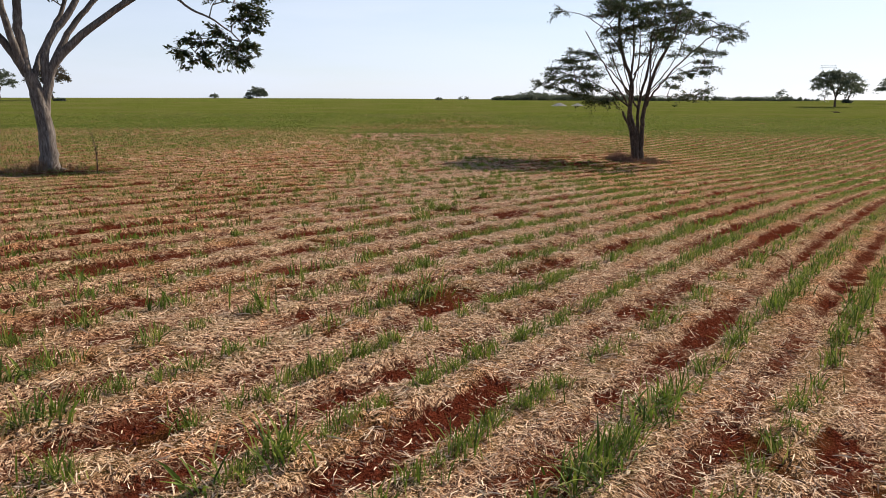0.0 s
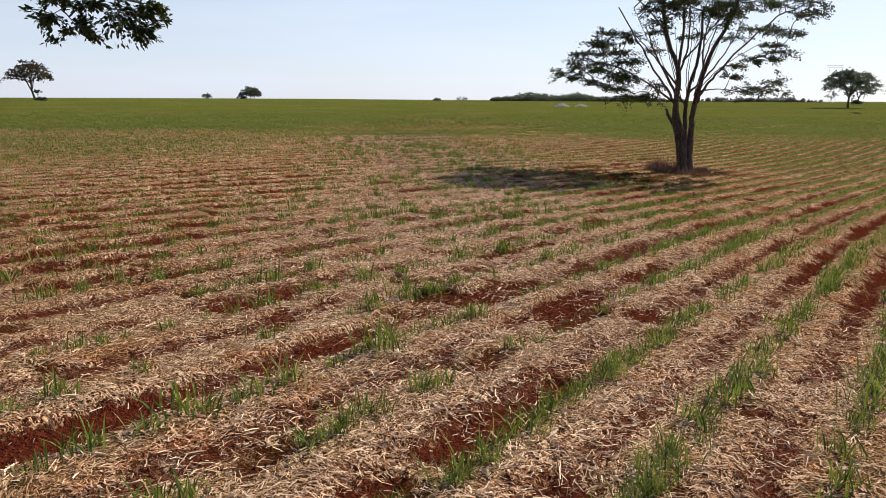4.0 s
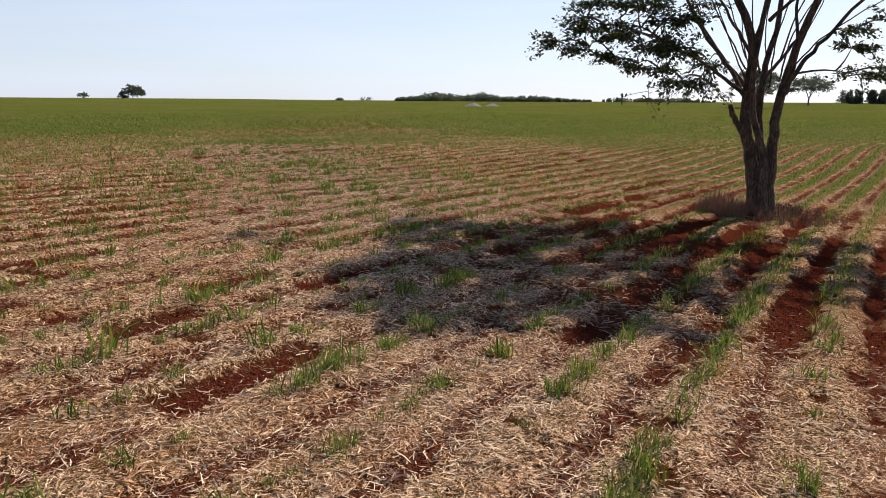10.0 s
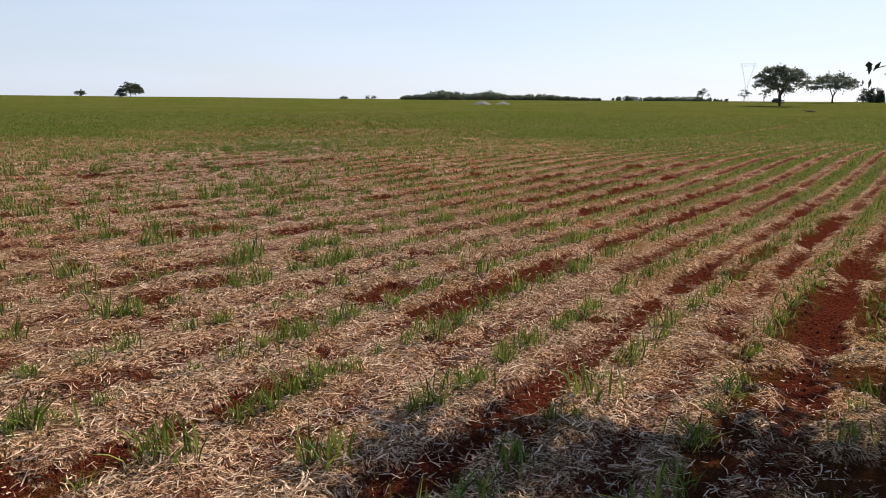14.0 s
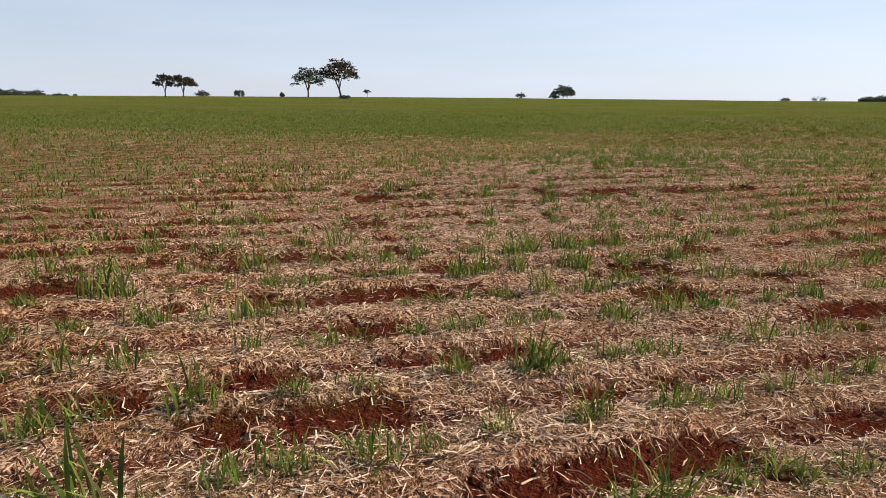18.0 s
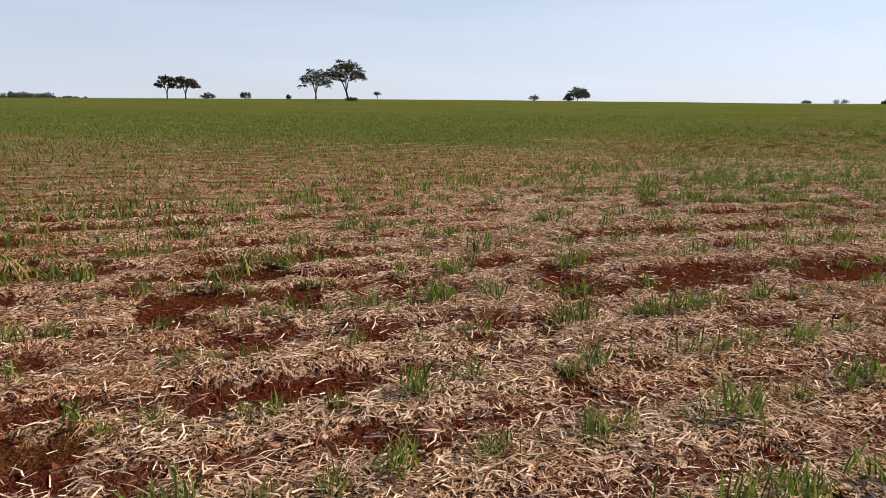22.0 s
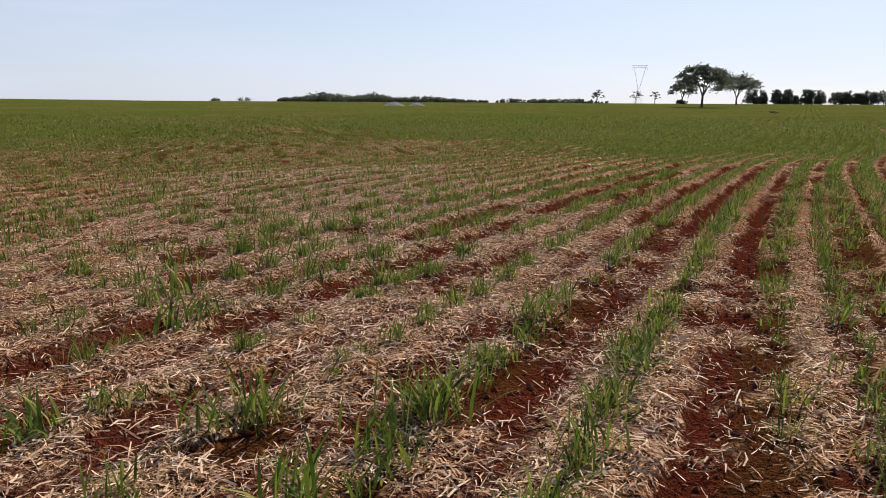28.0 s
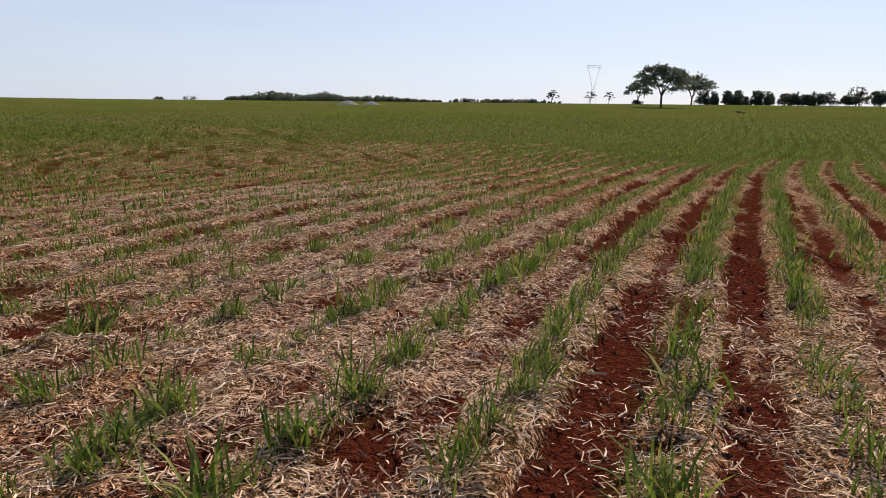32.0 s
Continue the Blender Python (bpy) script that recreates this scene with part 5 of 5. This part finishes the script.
# ---- straw and clods ----
def straw_litter(count, seed, reach, longest, widest, bent):
    rng = np.random.default_rng(seed)
    y = rng.uniform(2, 124, count * 3)
    x = np.interp(y, [0, 55, 65, 85, 125], [0, 2, 1.5, -5.5, -1]) + reach * rng.uniform(-1, 1, count * 3) * np.sqrt(rng.random(count * 3))
    keep = rng.random(len(x)) < 1 - 0.90 * read_off(GB, x, y)
    x, y = x[keep][:count], y[keep][:count]
    n = len(x)
    L = longest * rng.uniform(0.25, 1.0, n) ** 1.3
    W = widest * rng.uniform(0.35, 1.0, n)
    az = rng.uniform(0, 2 * math.pi, n)
    dx, dy = np.cos(az) * L / 2, np.sin(az) * L / 2
    lift = rng.uniform(0.004, 0.035, n)
    tilt = rng.normal(0, 0.22, n) * L
    roll = rng.normal(0, 0.55, n)
    px, py = -np.sin(az) * W / 2 * np.cos(roll), np.cos(az) * W / 2 * np.cos(roll)
    pz = W / 2 * np.sin(roll)
    base = read_off(GZ, x, y)
    rows = []
    ends = ((-1, 0.0), (0, 1.0), (1, 0.0)) if bent else ((-1, 0.0), (1, 0.0))
    for t, up in ends:
        bend = 0.16 * L * rng.normal(0, 1, n) * abs(t) * bent
        cx, cy = x + dx * t - np.sin(az) * bend, y + dy * t + np.cos(az) * bend
        cz = np.maximum(base, read_off(GZ, cx, cy) - 0.02) + lift + tilt * t * 0.5 + 0.03 * up * L
        k = 0.45 if t == 1 else 1.0
        rows += [np.stack([cx - px * k, cy - py * k, cz - pz * k], -1), np.stack([cx + px * k, cy + py * k, cz + pz * k], -1)]
    v = np.stack(rows, 1).reshape(-1, 3)
    i = np.arange(n)[:, None] * len(rows)
    f = np.concatenate([i + [0, 1, 3, 2], i + [2, 3, 5, 4]] if bent else [i + [0, 1, 3, 2]])
    return mesh_of("straw_litter", v, f, M_STRAW, shade=False)


tagged(new("straw_litter", straw_litter(100000, 51, 8.0, 0.24, 0.018, True)), "loose dry pale cane straw strewn over the rows", "straw", kind="stuff")
tagged(new("straw_litter", straw_litter(370000, 52, 8.5, 0.15, 0.0145, False)), "loose dry pale cane straw strewn over the rows", "straw", kind="stuff")


def clod_litter(count, seed):
    rng = np.random.default_rng(seed)
    y = rng.uniform(3, 118, count * 14)
    x = np.interp(y, [0, 55, 65, 85, 125], [0, 2, 1.5, -5.5, -1]) + 9 * rng.uniform(-1, 1, len(y))
    keep = read_off(GB, x, y) > 0.35 + 0.3 * rng.random(len(x))
    x, y = x[keep][:count], y[keep][:count]
    v0 = np.array([(1, 0, 0), (-1, 0, 0), (0, 1, 0), (0, -1, 0), (0, 0, 1), (0, 0, -1)], float)
    f0 = np.array([(0, 2, 4), (2, 1, 4), (1, 3, 4), (3, 0, 4), (2, 0, 5), (1, 2, 5), (3, 1, 5), (0, 3, 5)])
    kinds = [(v0 * rng.uniform(0.6, 1.35, (len(v0), 1)) * (1, 0.85, 0.75), f0) for _ in range(8)]
    size = 0.010 + 0.032 * rng.random(len(x)) ** 3
    return strewn("soil_clods", kinds, x, y, read_off(GZ, x, y) + size * 0.25, size, rng.uniform(0, 6.28, len(x)), M_CLOD, rng)


tagged(clod_litter(17000, 53), "crumbled dark red soil clods in the bare furrows", "soil", kind="stuff")


# ---- dry grass round the trees ----
def dry_clump(x, y, spread, height, count, seed, label, mat=None):
    rng = np.random.default_rng(seed)
    kinds = [blades(26, rng, height, 0.014, 0.10, 3, 1.0) for _ in range(5)]
    a, r = rng.uniform(0, 6.28, count), spread * np.sqrt(rng.random(count))
    px, py = x + r * np.cos(a), y + r * np.sin(a)
    ob = strewn("dry_grass", kinds, px, py, surface(px, py), rng.uniform(0.5, 1.1, count) * (1.15 - 0.6 * r / spread), rng.uniform(0, 6.28, count), mat or M_DRY, rng)
    return tagged(ob, label, "grass", kind="stuff")


dry_clump(TREE_DARK[0] - 1.5, TREE_DARK[1] + 0.2, 1.2, 1.25, 110, 61, "dry reddish-brown grass clump at the foot of the dark tree", M_DRY_RED)
dry_clump(TREE_DARK[0] - 0.6, TREE_DARK[1] - 1.6, 2.0, 0.7, 60, 64, "sparse reddish dry grass before the dark tree", M_DRY_RED)
dry_clump(TREE_DARK[0] + 0.6, TREE_DARK[1] - 0.3, 2.6, 0.55, 80, 62, "thin dry grass round the foot of the dark tree")
dry_clump(TREE_PALE[0] - 0.4, TREE_PALE[1] - 0.8, 2.8, 0.8, 90, 63, "dry brown grass round the foot of the pale tree")


def sapling(x, y, h, seed):
    rng = np.random.default_rng(seed)
    t = Tubes()
    t.add(bowed([(0, 0, -0.1), (0.05, 0, h * 0.5), (-0.1, 0.05, h)], 6), 0.035, 0.012, 5)
    for k in range(5):
        b = h * (0.35 + 0.12 * k)
        d = rng.normal(0, 0.4, 2)
        t.add([(0, 0, b), (d[0] * 0.6, d[1] * 0.6, b + 0.25), (d[0], d[1], b + 0.6)], 0.014, 0.005, 4)
    ob = tagged(new("sapling", t.mesh("sapling", M_BARK)), "thin bare sapling standing in bare soil near the pale tree", "sapling")
    ob.location = (x, y, float(surface(x, y)))


sapling(-18.1, 36.4, 2.1, 71)


# ---- far things ----
def lime_heap(x, y, w, h, seed):
    rng = np.random.default_rng(seed)
    n = 40
    u = np.linspace(-1, 1, n)
    U, V = np.meshgrid(u, u)
    R = np.hypot(U, V)
    Z = h * np.clip(1.05 - R, 0, 1) ** 0.8 * (0.85 + 0.3 * value_noise(U * 4, V * 4, seed, 2)) - 0.05
    v = np.stack([U * w / 2, V * w * 0.4, Z], -1).reshape(-1, 3)
    i = np.arange(n * n).reshape(n, n)
    q = np.stack([i[:-1, :-1], i[:-1, 1:], i[1:, 1:], i[1:, :-1]], -1).reshape(-1, 4)
    ob = tagged(new("lime_heap", mesh_of("lime_heap", v, q, M_LIME)), "pale grey heap of lime powder lying in the field", "heap", "lime heaps")
    ob.location = (x, y, float(surface(x, y)))


lime_heap(54.2, 332.4, 7.5, 1.5, 81)
lime_heap(63.4, 335.7, 6.0, 1.2, 82)


def brush_pile(x, y, seed):
    rng = np.random.default_rng(seed)
    top = tagged(new("brush_pile", None), "small dark heap of cut branches in the field", "heap")
    top.location = (x, y, float(surface(x, y)) + 0.1)
    for k in range(14):
        a, t = rng.uniform(0, math.pi), Tubes()
        d = np.array((math.cos(a), math.sin(a) * 0.6, rng.uniform(-0.1, 0.25)))
        c = np.array((rng.normal(0, 0.5), rng.normal(0, 0.3), rng.uniform(0.05, 0.45)))
        t.add(bowed([c - d, c + (0, 0, 0.12), c + d], 6), 0.09, 0.03, 5)
        part("branch", t.mesh("branch", M_BARK), top)


brush_pile(132.1, 238.4, 83)


def pylon(x, y, h, facing):
    """A lattice tower: four legs to a waist, a splayed head and a crossarm."""
    top = tagged(new("pylon", None), "tall grey steel lattice power pylon on the horizon", "pylon")
    top.matrix_world = pose(x, y, float(surface(x, y)) - 0.3, 0, 0, facing)
    waist, head, foot, neck, wide = h * 0.42, h * 0.96, 2.6, 0.75, 4.6

    def beam(t, a, b, r=0.11):
        t.add([np.array(a), (np.array(a) + np.array(b)) / 2, np.array(b)], 0.55 * r, 0.55 * r, 4)

    def width_at(z):
        return foot + (neck - foot) * z / waist if z < waist else neck + (wide - neck) * (z - waist) / (head - waist)

    def deep_at(z):
        return foot + (neck - foot) * z / waist if z < waist else neck

    levels = list(np.linspace(0, waist, 7)) + list(np.linspace(waist, head, 7))[1:]
    for sx in (-1, 1):
        for sy in (-1, 1):
            t = Tubes()
            for a, b in zip(levels, levels[1:]):
                beam(t, (sx * width_at(a), sy * deep_at(a), a), (sx * width_at(b), sy * deep_at(b), b), 0.085)
            part("leg", t.mesh("leg", M_STEEL), top)
    t = Tubes()
    for k, (a, b) in enumerate(zip(levels, levels[1:])):
        for sy in (-1, 1):
            e = 1 if k % 2 else -1
            if a < waist - 0.1:
                beam(t, (-e * width_at(a), sy * deep_at(a), a), (e * width_at(b), sy * deep_at(b), b), 0.08)
        for sx in (-1, 1):
            e = 1 if k % 2 else -1
            beam(t, (sx * width_at(a), -e * deep_at(a), a), (sx * width_at(b), e * deep_at(b), b), 0.08)
    part("bracing", t.mesh("bracing", M_STEEL), top)
    t = Tubes()
    for z, half in ((head, 5.6), (head - 1.6, 5.0)):
        for sy in (-1, 1):
            beam(t, (-half, sy * neck, z), (half, sy * neck, z), 0.14)
    for u in np.linspace(-5, 5, 9):
        beam(t, (u, -neck, head), (u, -neck, head - 1.6), 0.07)
    part("crossarm", t.mesh("crossarm", M_STEEL), top)
    for u in (-5.4, 5.4):
        t = Tubes()
        beam(t, (u, 0, head - 1.6), (u, 0, head - 3.6), 0.10)
        part("insulator", t.mesh("insulator", M_STEEL), top)


pylon(294.3, 549.1, 29.0, -25)
